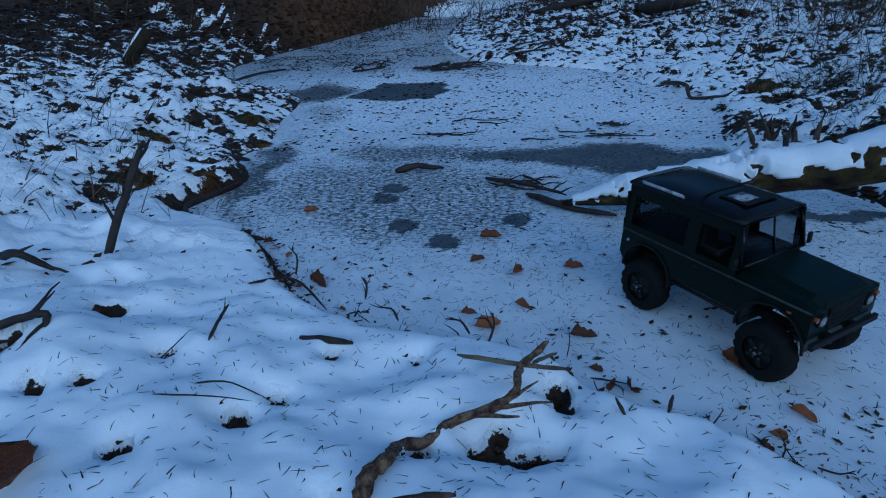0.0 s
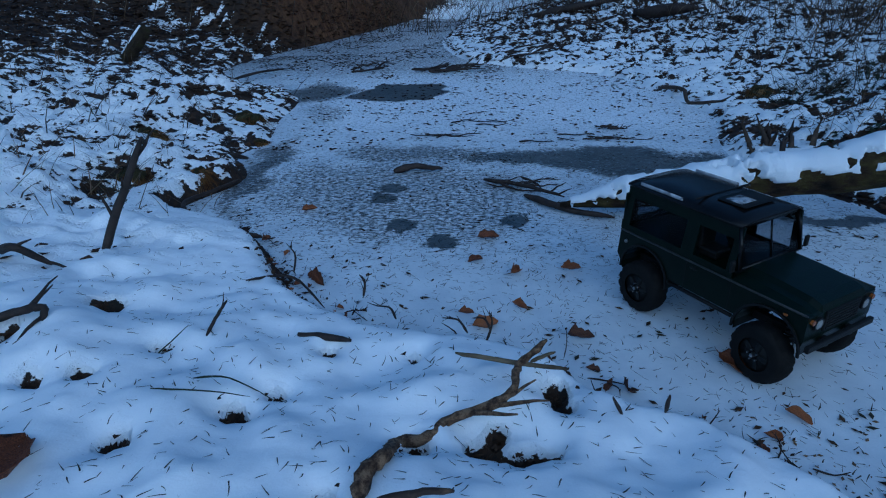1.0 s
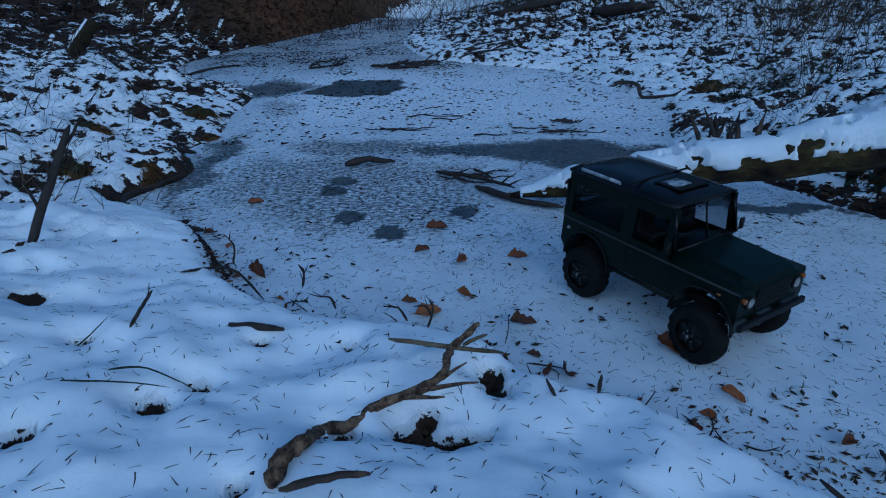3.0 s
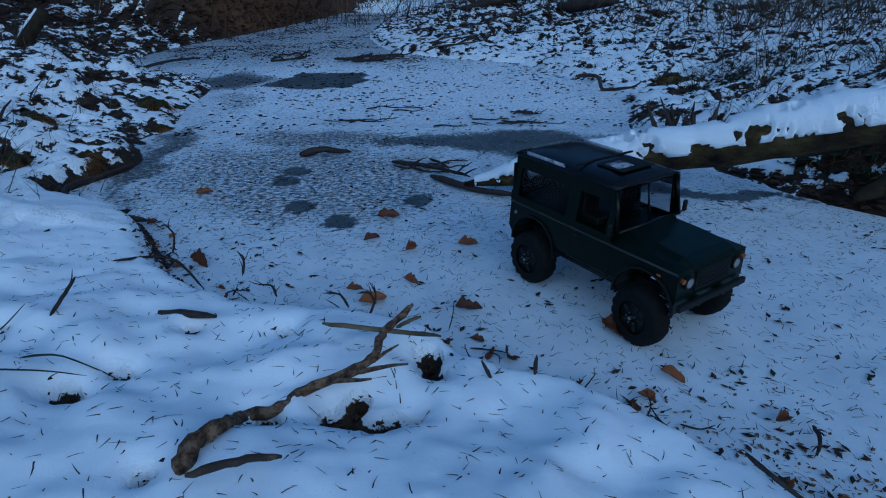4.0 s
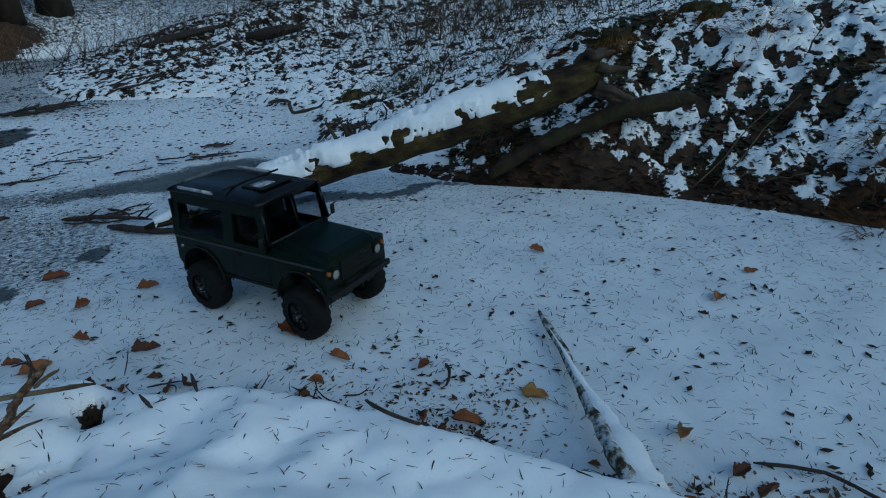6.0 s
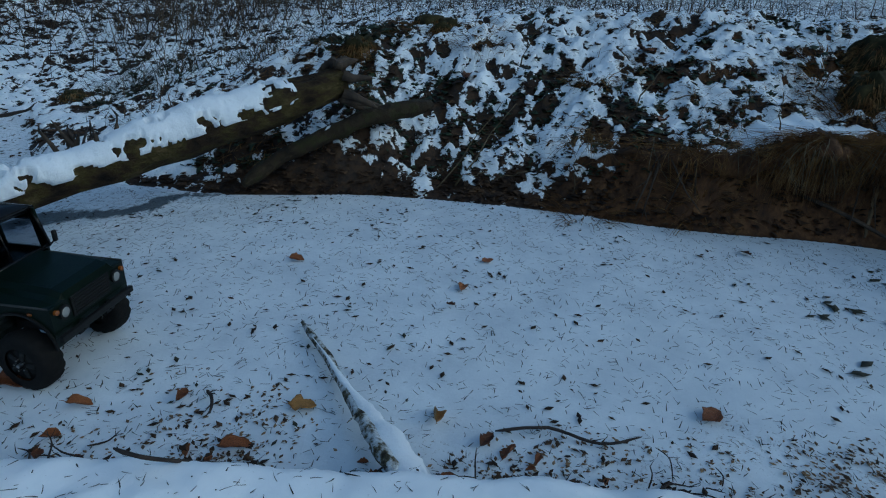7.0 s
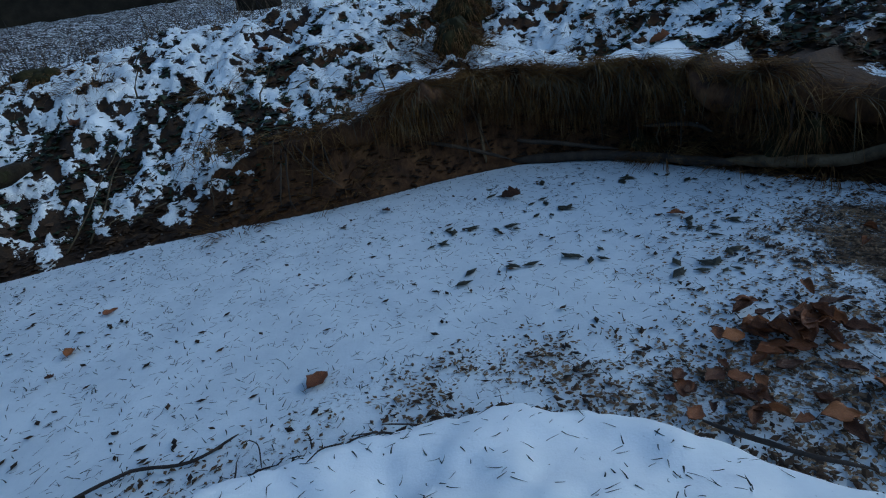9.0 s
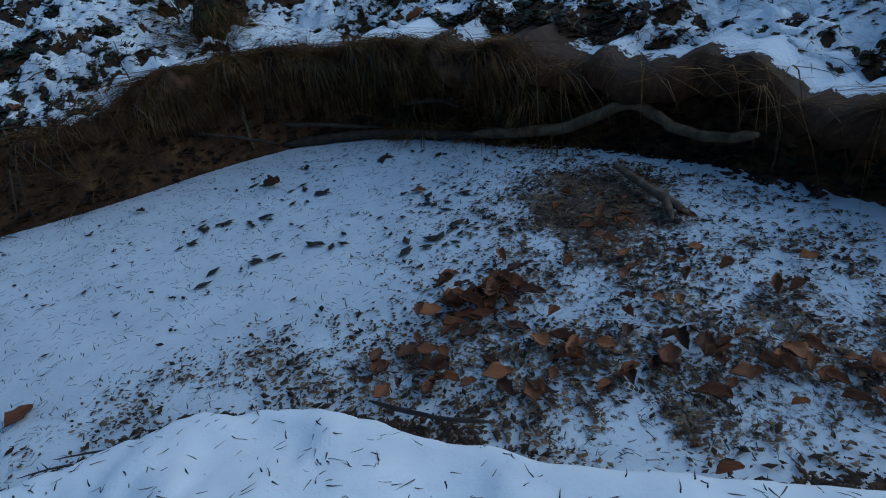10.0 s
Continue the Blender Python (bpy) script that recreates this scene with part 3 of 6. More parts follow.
# ---- far woods as one dim ring ----
def backdrop():
    bm = bmesh.new()
    rng = random.Random(2)
    n = 120
    lo, hi = [], []
    for k in range(n):
        w = 2 * math.pi * k / n
        lo.append(bm.verts.new((22 * math.cos(w), 22 * math.sin(w), -2)))
        hi.append(bm.verts.new((24 * math.cos(w), 24 * math.sin(w), 7 + rng.uniform(-1, 1.5))))
    for k in range(n):
        bm.faces.new((lo[k], lo[(k + 1) % n], hi[(k + 1) % n], hi[k]))
    ob = link_mesh("backdrop", bm, M_BACK)
    tagged(ob, "dark woodland closing the view all round", "woodland", kind="structure")


backdrop()


# ---- the model off-road car ----
M_GREEN = varied("dark_green_car_paint", [(0.3, (0.002, 0.0050, 0.0028)), (0.7, (0.004, 0.009, 0.005))], 40, 0.34, 0.14, 300, 0.0004)
M_BLACKPAINT = varied("black_glossy_roof", [(0.3, (0.003, 0.003, 0.003)), (0.7, (0.007, 0.006, 0.006))], 30, 0.25, 0.22, 250, 0.0003)
M_PLASTIC = varied("black_car_plastic", [(0.3, (0.004, 0.004, 0.004)), (0.7, (0.009, 0.009, 0.008))], 60, 0.6, 0.25, 200, 0.0006)
M_RUBBER = varied("black_tyre_rubber", [(0.3, (0.004, 0.004, 0.004)), (0.7, (0.010, 0.009, 0.008))], 70, 0.85, 0.2, 240, 0.001)
M_STEEL = material("dull_steel", (0.35, 0.34, 0.33), 0.35, 1.0)
M_LAMP = material("clear_lamp_glass", (0.22, 0.22, 0.21), 0.12, 0.0, 0.6)
M_AMBER = material("amber_lens", (0.22, 0.07, 0.012), 0.2, 0.0, 0.5)
M_TRIM = varied("grey_trim_and_highlight", [(0.3, (0.018, 0.018, 0.016)), (0.7, (0.045, 0.043, 0.038))], 80, 0.4, 0.4)
# pale blotches paint a reflection into the colour, for roof hatch and roof-side windows
M_REFLECTION = varied("pale_painted_reflection", [(0.35, (0.06, 0.06, 0.065)), (0.5, (0.35, 0.36, 0.38)), (0.7, (0.60, 0.61, 0.63))], 55, 0.25, 0.5)
M_GLASS = material("tinted_window_glass", (0.42, 0.45, 0.50), 0.02, 0.0, 0.4)
M_GLASS.node_tree.nodes["Principled BSDF"].inputs["Transmission Weight"].default_value = 1.0
M_GLASS.node_tree.nodes["Principled BSDF"].inputs["IOR"].default_value = 1.2


def extrude_profile(bm, pts, y0, y1):
    """A closed outline in x and z, drawn out from y0 to y1."""
    a = [bm.verts.new((x, y0, z)) for x, z in pts]
    b = [bm.verts.new((x, y1, z)) for x, z in pts]
    bm.faces.new(a)
    bm.faces.new(b[::-1])
    n = len(pts)
    for i in range(n):
        bm.faces.new((a[i], b[i], b[(i + 1) % n], a[(i + 1) % n]))
    bmesh.ops.recalc_face_normals(bm, faces=bm.faces)


def arch(cx, cz, r, n=12, start=200, stop=-20):
    return [(cx + r * math.cos(radians(start + (stop - start) * k / n)), cz + r * math.sin(radians(start + (stop - start) * k / n))) for k in range(n + 1)]


def lean_y(z, side):
    """The cab's sides lean in above the waist."""
    return side * (0.094 - max(0.0, z - 0.152) * 0.16)


def side_panel(bm, side, xs, zs, holes, thick=0.004):
    """A cab side on the lines xs and zs, with whole cells left out as window openings."""
    def corner(i, j, inner):
        y = lean_y(zs[j], side) - side * (thick if inner else 0)
        return (xs[i], y, zs[j])
    for i in range(len(xs) - 1):
        for j in range(len(zs) - 1):
            if (i, j) in holes:
                continue
            o = [corner(a, b, False) for a, b in ((i, j), (i + 1, j), (i + 1, j + 1), (i, j + 1))]
            n = [corner(a, b, True) for a, b in ((i, j), (i + 1, j), (i + 1, j + 1), (i, j + 1))]
            vo, vn = [bm.verts.new(p) for p in o], [bm.verts.new(p) for p in n]
            bm.faces.new(vo)
            bm.faces.new(vn[::-1])
            for k, (di, dj) in enumerate(((0, -1), (1, 0), (0, 1), (-1, 0))):
                ni, nj = i + di, j + dj
                if not (0 <= ni < len(xs) - 1 and 0 <= nj < len(zs) - 1) or (ni, nj) in holes:
                    bm.faces.new((vo[k], vn[k], vn[(k + 1) % 4], vo[(k + 1) % 4]))
    bmesh.ops.recalc_face_normals(bm, faces=bm.faces)


def wheel(car, x, side, steer=0.0):
    r, w = 0.0545, 0.040
    at = pose(x, side * 0.091, r, 0, 0, steer)
    bm = bmesh.new()
    prof = [(0.028, -w / 2), (0.040, -w / 2 - 0.001), (0.045, -w / 2 + 0.003), (0.047, -w / 4), (0.0475, 0), (0.047, w / 4),
            (0.045, w / 2 - 0.003), (0.040, w / 2 + 0.001), (0.028, w / 2)]
    n = 48
    rings = []
    for k in range(n):
        a = 2 * math.pi * k / n
        ring = []
        for j, (pr, py) in enumerate(prof):
            lug = 0.0035 if 2 <= j <= 6 and (k + (j % 2)) % 3 else 0.0
            q = 1.08 * pr + lug
            ring.append(bm.verts.new((q * math.cos(a), py, q * math.sin(a))))
        rings.append(ring)
    for k in range(n):
        a, b = rings[k], rings[(k + 1) % n]
        for j in range(len(prof) - 1):
            bm.faces.new((a[j], a[j + 1], b[j + 1], b[j]))
    bmesh.ops.recalc_face_normals(bm, faces=bm.faces)
    tyre = part("wheel", bm, M_RUBBER, car, "chunky black knobbly tyre")
    tyre.matrix_basis = at
    bm = bmesh.new()
    o = side * (w / 2 - 0.002)
    bmesh.ops.create_cone(bm, cap_ends=True, segments=32, radius1=0.0305, radius2=0.0305, depth=w - 0.008, matrix=pose(0, 0, 0, 90))
    for k in range(5):
        a = 2 * math.pi * k / 5
        vs = box(bm, 0.008, 0.027, o - 0.001, o + 0.002, -0.005, 0.005, 0.001, 1)
        bmesh.ops.rotate(bm, verts=[v for v in bm.verts if v.is_valid][-24:], cent=(0, 0, 0), matrix=Matrix.Rotation(a, 3, "Y"))
    part("rim", bm, M_PLASTIC, tyre, "black spoked rim")
    bm = bmesh.new()
    bmesh.ops.create_cone(bm, cap_ends=True, segments=6, radius1=0.0045, radius2=0.0035, depth=0.008, matrix=pose(0, side * (w / 2 + 0.001), 0, 90))
    for k in range(5):
        a = 2 * math.pi * k / 5 + 0.6
        bmesh.ops.create_cone(bm, cap_ends=True, segments=6, radius1=0.0016, radius2=0.0014, depth=0.004,
                              matrix=pose(0.010 * math.cos(a), side * (w / 2 + 0.001), 0.010 * math.sin(a), 90))
    part("hub_nut", bm, M_STEEL, tyre, "bright steel hub nuts", False)


def model_car(m):
    car = thing("model_car", "dark green scale model off-road car on snowy ice", "model car", m)
    # lower tub with its wheel arches
    bm = bmesh.new()
    pts = [(-0.074, 0.152), (-0.078, 0.092), (-0.066, 0.076)] + arch(-0.002, 0.071, 0.058, start=190, stop=-10) + [(0.060, 0.088), (0.212, 0.088)]
    pts += arch(0.274, 0.071, 0.059, start=190, stop=0) + [(0.335, 0.090), (0.337, 0.10), (0.336, 0.146), (0.20, 0.152)]
    extrude_profile(bm, pts, -0.094, 0.094)
    part("body", bm, M_GREEN, car, "dark green lower body", False)
    # waist strip, its grey painting in a highlight line, and door gaps
    for side in (-1, 1):
        bm = bmesh.new()
        box(bm, -0.075, 0.335, min(side * 0.0935, side * 0.0962), max(side * 0.0935, side * 0.0962), 0.146, 0.1495, 0.0006, 1)
        part("waist_highlight", bm, M_TRIM, car, "thin grey strip standing in for a highlight line")
        for x in (0.098, 0.196):
            bm = bmesh.new()
            box(bm, x - 0.0007, x + 0.0007, min(side * 0.093, side * 0.0946), max(side * 0.093, side * 0.0946), 0.086, 0.145)
            part("door_gap", bm, M_PLASTIC, car, "", False)
        bm = bmesh.new()
        box(bm, 0.108, 0.122, min(side * 0.093, side * 0.0968), max(side * 0.093, side * 0.0968), 0.135, 0.139, 0.001, 1)
        part("door_handle", bm, M_PLASTIC, car)
        # flared arches
        for cx, rr, st, sp in ((-0.002, 0.059, 185, -5), (0.274, 0.060, 185, 0)):
            bm = bmesh.new()
            inner, outer = arch(cx, 0.071, rr, 16, st, sp), arch(cx, 0.071, rr + 0.004, 16, st, sp)
            for k in range(16):
                ring = []
                for y in (0.0935, 0.0975):
                    ring.append([bm.verts.new((p[0], side * y, p[1])) for p in (inner[k], inner[k + 1], outer[k + 1], outer[k])])
                bm.faces.new(ring[0])
                bm.faces.new(ring[1])
                for j in range(4):
                    bm.faces.new((ring[0][j], ring[0][(j + 1) % 4], ring[1][(j + 1) % 4], ring[1][j]))
            bmesh.ops.remove_doubles(bm, verts=bm.verts, dist=1e-5)
            bmesh.ops.recalc_face_normals(bm, faces=bm.faces)
            part("wheel_arch", bm, M_PLASTIC, car, "", False)
        # cab and load-space side with window openings
        bm = bmesh.new()
        side_panel(bm, side, [-0.074, -0.056, 0.078, 0.096, 0.106, 0.178, 0.192], [0.152, 0.160, 0.208, 0.228], {(1, 1), (4, 1)})
        part("cab_side", bm, M_GREEN, car, "", False)
        bm = bmesh.new()
        z0, z1 = 0.160, 0.208
        vs = [bm.verts.new((x, lean_y(z, side) - side * 0.002, z)) for x, z in ((-0.056, z0), (0.078, z0), (0.078, z1), (-0.056, z1))]
        vs += [bm.verts.new((v.co.x, v.co.y - side * 0.0012, v.co.z)) for v in vs[:4]]
        for f in ((0, 1, 2, 3), (7, 6, 5, 4), (0, 4, 5, 1), (1, 5, 6, 2), (2, 6, 7, 3), (3, 7, 4, 0)):
            bm.faces.new([vs[i] for i in f])
        bmesh.ops.recalc_face_normals(bm, faces=bm.faces)
        pane = part("side_window", bm, M_GLASS, car, "tinted side window", False)
        # gutter, roof-side window, mirror, indicator
        bm = bmesh.new()
        box(bm, -0.078, 0.186, min(side * 0.0795, side * 0.087), max(side * 0.0795, side * 0.087), 0.2265, 0.2305, 0.0012, 1)
        part("gutter", bm, M_BLACKPAINT, car)
        bm = bmesh.new()
        box(bm, -0.050, 0.055, min(side * 0.079, side * 0.0815), max(side * 0.079, side * 0.0815), 0.2315, 0.2375, 0.001, 1)
        part("roof_window", bm, M_REFLECTION, car, "pale narrow roof-side window")
        bm = bmesh.new()
        tube(bm, [(0.196, side * 0.090, 0.164), (0.198, side * 0.104, 0.172)], [0.0015, 0.0012], 6)
        box(bm, 0.195, 0.201, min(side * 0.100, side * 0.110), max(side * 0.100, side * 0.110), 0.168, 0.184, 0.0015, 1)
        part("mirror", bm, M_PLASTIC, car, "small black wing mirror")
        bm = bmesh.new()
        box(bm, 0.296, 0.304, min(side * 0.094, side * 0.0965), max(side * 0.094, side * 0.0965), 0.132, 0.1365, 0.0008, 1)
        part("side_indicator", bm, M_AMBER, car, "small amber indicator")
        bm = bmesh.new()
        bmesh.ops.create_cone(bm, cap_ends=True, segments=12, radius1=0.0042, radius2=0.0034, depth=0.004, matrix=pose(-0.056, side * 0.0955, 0.126, 90))
        part("fuel_cap", bm, M_STEEL, car, "round bright fuel cap")
        # sill
        bm = bmesh.new()
        tube(bm, [(0.062, side * 0.090, 0.080), (0.205, side * 0.090, 0.080)], [0.004, 0.004], 8)
        part("rock_slider", bm, M_PLASTIC, car)
    # bonnet with its raised middle
    bm = bmesh.new()
    rows = [(0.198, 0.171), (0.26, 0.169), (0.315, 0.164), (0.333, 0.158), (0.337, 0.146)]
    cols = [-0.094, -0.080, -0.066, -0.058, 0.058, 0.066, 0.080, 0.094]
    drop = [0.019, 0.010, 0.008, 0.0, 0.0, 0.008, 0.010, 0.019]
    grid = [[bm.verts.new((x, c, max(0.146, z - d * (1.0 if x < 0.336 else 0)))) for c, d in zip(cols, drop)] for x, z in rows]
    for a, b in zip(grid, grid[1:]):
        for k in range(len(cols) - 1):
            bm.faces.new((a[k], b[k], b[k + 1], a[k + 1]))
    back = [bm.verts.new((0.198, c, 0.146)) for c in cols]
    for k in range(len(cols) - 1):
        bm.faces.new((back[k], grid[0][k], grid[0][k + 1], back[k + 1]))
    bmesh.ops.recalc_face_normals(bm, faces=bm.faces)
    part("bonnet", bm, M_GREEN, car, "dark green bonnet with raised middle", False)
    # windscreen frame and glass
    bm = bmesh.new()
    for y in (-0.083, 0.0, 0.083):
        w = 0.004 if y else 0.002
        tube(bm, [(0.200, y * 1.04, 0.168), (0.184, y * 0.98, 0.229)], [w, w], 6)
    tube(bm, [(0.200, -0.087, 0.169), (0.200, 0.087, 0.169)], [0.0035, 0.0035], 6)
    tube(bm, [(0.184, -0.082, 0.2275), (0.184, 0.082, 0.2275)], [0.0035, 0.0035], 6)
    part("windscreen_frame", bm, M_BLACKPAINT, car)
    bm = bmesh.new()
    vs = [bm.verts.new(p) for p in ((0.1985, -0.084, 0.171), (0.1985, 0.084, 0.171), (0.1845, 0.080, 0.226), (0.1845, -0.080, 0.226))]
    vs += [bm.verts.new(v.co + Vector((-0.0012, 0, 0))) for v in vs[:4]]
    for f in ((0, 1, 2, 3), (7, 6, 5, 4), (0, 4, 5, 1), (1, 5, 6, 2), (2, 6, 7, 3), (3, 7, 4, 0)):
        bm.faces.new([vs[i] for i in f])
    part("windscreen", bm, M_GLASS, car, "tinted windscreen", False)
    # rear wall and its window
    bm = bmesh.new()
    for y0, y1, z0, z1 in ((-0.093, 0.093, 0.150, 0.166), (-0.082, 0.082, 0.212, 0.229), (-0.090, -0.052, 0.165, 0.213), (0.052, 0.090, 0.165, 0.213)):
        box(bm, -0.0765, -0.0725, y0, y1, z0, z1)
    part("rear_wall", bm, M_GREEN, car, "", False)
    bm = bmesh.new()
    box(bm, -0.0752, -0.0740, -0.052, 0.052, 0.166, 0.212)
    part("rear_window", bm, M_GLASS, car, "tinted rear window", False)
    # roof: rounded black shell with ribbed rear panel and a front hatch
    bm = bmesh.new()
    nx, ny = 10, 12
    grid = []
    for i in range(nx + 1):
        x = -0.078 + 0.266 * i / nx
        row = []
        for j in range(ny + 1):
            v = -1 + 2 * j / ny
            z = 0.2305 + 0.0115 * (1 - abs(v) ** 3.5) * min(1, 4.0 * min(i / nx, 1 - i / nx) + 0.35)
            row.append(bm.verts.new((x, 0.085 * v, z)))
        grid.append(row)
    low = [[bm.verts.new((v.co.x, v.co.y, 0.2275)) for v in row] for row in grid]
    for i in range(nx):
        for j in range(ny):
            bm.faces.new((grid[i][j], grid[i + 1][j], grid[i + 1][j + 1], grid[i][j + 1]))
            bm.faces.new((low[i][j], low[i][j + 1], low[i + 1][j + 1], low[i + 1][j]))
    for i in range(nx):
        bm.faces.new((grid[i][0], low[i][0], low[i + 1][0], grid[i + 1][0]))
        bm.faces.new((grid[i][ny], grid[i + 1][ny], low[i + 1][ny], low[i][ny]))
    for j in range(ny):
        bm.faces.new((grid[0][j], grid[0][j + 1], low[0][j + 1], low[0][j]))
        bm.faces.new((grid[nx][j], low[nx][j], low[nx][j + 1], grid[nx][j + 1]))
    bmesh.ops.recalc_face_normals(bm, faces=bm.faces)
    roof = part("roof", bm, M_BLACKPAINT, car, "glossy black roof")
    bm = bmesh.new()
    box(bm, 0.100, 0.160, -0.045, 0.045, 0.2415, 0.2435, 0.001, 1)
    part("roof_hatch", bm, M_PLASTIC, roof, "black roof hatch")
    # pale patch painting the reflection on the hatch
    bm = bmesh.new()
    box(bm, 0.112, 0.146, -0.036, 0.004, 0.2432, 0.2442, 0.0004, 1)
    part("roof_reflection", bm, M_REFLECTION, roof, "pale patch painted as a reflection on the hatch")
    bm = bmesh.new()
    box(bm, 0.079, 0.083, -0.078, 0.078, 0.2405, 0.2438, 0.001, 1)
    part("roof_rib", bm, M_BLACKPAINT, roof)
    # front: grille, lamps, bumper
    bm = bmesh.new()
    box(bm, 0.335, 0.340, -0.048, 0.048, 0.108, 0.146, 0.001, 1)
    for k in range(6):
        z = 0.113 + 0.0055 * k
        box(bm, 0.339, 0.3415, -0.044, 0.044, z, z + 0.002)
    part("grille", bm, M_PLASTIC, car, "black slatted grille", False)
    for side in (-1, 1):
        bm = bmesh.new()
        bmesh.ops.create_cone(bm, cap_ends=True, segments=20, radius1=0.0125, radius2=0.0125, depth=0.006, matrix=pose(0.338, side * 0.066, 0.128, 0, 90))
        lamp = part("headlight_ring", bm, M_PLASTIC, car, "", False)
        bm = bmesh.new()
        bmesh.ops.create_uvsphere(bm, u_segments=16, v_segments=8, radius=0.0105, matrix=pose(0.3385, side * 0.066, 0.128) @ Matrix.Diagonal((0.45, 1, 1, 1)))
        part("headlight", bm, M_LAMP, car, "round clear headlight")
        bm = bmesh.new()
        bmesh.ops.create_cone(bm, cap_ends=True, segments=12, radius1=0.0045, radius2=0.0045, depth=0.005, matrix=pose(0.339, side * 0.084, 0.136, 0, 90))
        part("front_indicator", bm, M_AMBER, car, "small amber lamp", False)
        bm = bmesh.new()
        bmesh.ops.create_cone(bm, cap_ends=True, segments=12, radius1=0.004, radius2=0.004, depth=0.004, matrix=pose(-0.0775, side * 0.080, 0.125, 0, 90))
        part("tail_light", bm, material("red_tail_lens", (0.3, 0.02, 0.02), 0.25), car, "small red tail light", False)
    bm = bmesh.new()
    box(bm, 0.341, 0.349, -0.094, 0.094, 0.084, 0.096, 0.002, 2)
    box(bm, 0.330, 0.346, -0.040, -0.030, 0.078, 0.094)
    box(bm, 0.330, 0.346, 0.030, 0.040, 0.078, 0.094)
    part("bumper", bm, M_PLASTIC, car, "black steel front bumper", False)
    # chassis, axles, cabin floor and seats
    bm = bmesh.new()
    for y in (-0.036, 0.036):
        box(bm, -0.07, 0.335, y - 0.006, y + 0.006, 0.068, 0.084)
    part("chassis_rail", bm, M_PLASTIC, car, "", False)
    for x in (0.0, 0.275):
        bm = bmesh.new()
        tube(bm, [(x, -0.080, 0.0545), (x, 0.080, 0.0545)], [0.007, 0.007], 10)
        bmesh.ops.create_uvsphere(bm, u_segments=12, v_segments=8, radius=0.017, matrix=pose(x, 0.012, 0.0545))
        part("axle", bm, M_PLASTIC, car)
        for y in (-0.052, 0.052):
            bm = bmesh.new()
            pts = [(x + 0.02 + 0.008 * math.cos(k * 0.9), y + 0.008 * math.sin(k * 0.9), 0.052 + 0.0013 * k) for k in range(42)]
            tube(bm, pts, [0.0013] * 42, 5)
            part("spring", bm, M_TRIM, car)
    for y in (-0.042, 0.042):
        bm = bmesh.new()
        box(bm, 0.095, 0.135, y - 0.022, y + 0.022, 0.153, 0.166, 0.003, 1)
        box(bm, 0.088, 0.098, y - 0.022, y + 0.022, 0.160, 0.205, 0.003, 1)
        part("seat", bm, M_PLASTIC, car, "", False)
    for x, side, steer in ((0.0, -1, 0), (0.0, 1, 0), (0.275, -1, -6), (0.275, 1, -6)):
        wheel(car, x, side, steer)
    # the body sits high on its springs, with a tall cab above the waist
    for ob in car.children_recursive:
        if ob.name.split(".")[0] in ("wheel", "rim", "hub_nut", "axle", "spring"):
            continue
        for v in ob.data.vertices:
            v.co.z += 0.011
        if ob.name.startswith("bonnet"):
            continue
        for v in ob.data.vertices:
            if v.co.z > 0.163 and v.co.x < 0.203:
                v.co.z = 0.163 + (v.co.z - 0.163) * (1.22 if v.co.x < 0.195 or v.co.z > 0.19 else 1.05)
    return car


model_car(pose(0.4105, 0.973, 0.0, 0, 0, -61) @ Matrix.Scale(0.86, 4))


# ---- scattered small stuff, joined ----
M_NEEDLE = varied("dark_fir_needles", [(0.3, (0.010, 0.012, 0.010)), (0.7, (0.045, 0.040, 0.022))], 30, 0.7, 0.3)
M_CHIP = varied("brown_leaf_crumbs", [(0.30, (0.006, 0.004, 0.004)), (0.5, (0.030, 0.017, 0.009)), (0.7, (0.09, 0.050, 0.023))], 24, 0.8, 0.25)
M_GRIT = varied("wet_gravel_and_crumbs", [(0.30, (0.016, 0.010, 0.007)), (0.47, (0.10, 0.060, 0.032)), (0.62, (0.24, 0.155, 0.08)), (0.75, (0.36, 0.27, 0.17))], 30, 0.75, 0.3)
M_GREENLEAF = varied("dark_green_bramble_leaves", [(0.3, (0.006, 0.010, 0.004)), (0.6, (0.022, 0.034, 0.012)), (0.8, (0.06, 0.06, 0.025))], 20, 0.6, 0.35)
M_STRAW = varied("dead_straw_grass", [(0.3, (0.030, 0.022, 0.012)), (0.55, (0.10, 0.075, 0.040)), (0.8, (0.24, 0.19, 0.115))], 14, 0.75, 0.3)
M_BROWNGRASS = varied("brown_hanging_grass", [(0.32, (0.010, 0.006, 0.003)), (0.44, (0.10, 0.046, 0.013)), (0.55, (0.18, 0.098, 0.030)), (0.70, (0.33, 0.21, 0.09))], 18, 0.85, 0.2)


def raw_mesh(name, verts, faces, mat, smooth=False):
    me = bpy.data.meshes.new(name)
    me.from_pydata(verts, [], faces)
    me.materials.append(mat)
    if smooth:
        me.polygons.foreach_set("use_smooth", [True] * len(me.polygons))
    me.update()
    return new(name, me)


def heights(x, y):
    z, cover, d = land(x, y)
    return np.where(d > 0, z + 0.006, 0.002 + mound(x, y)), cover, d


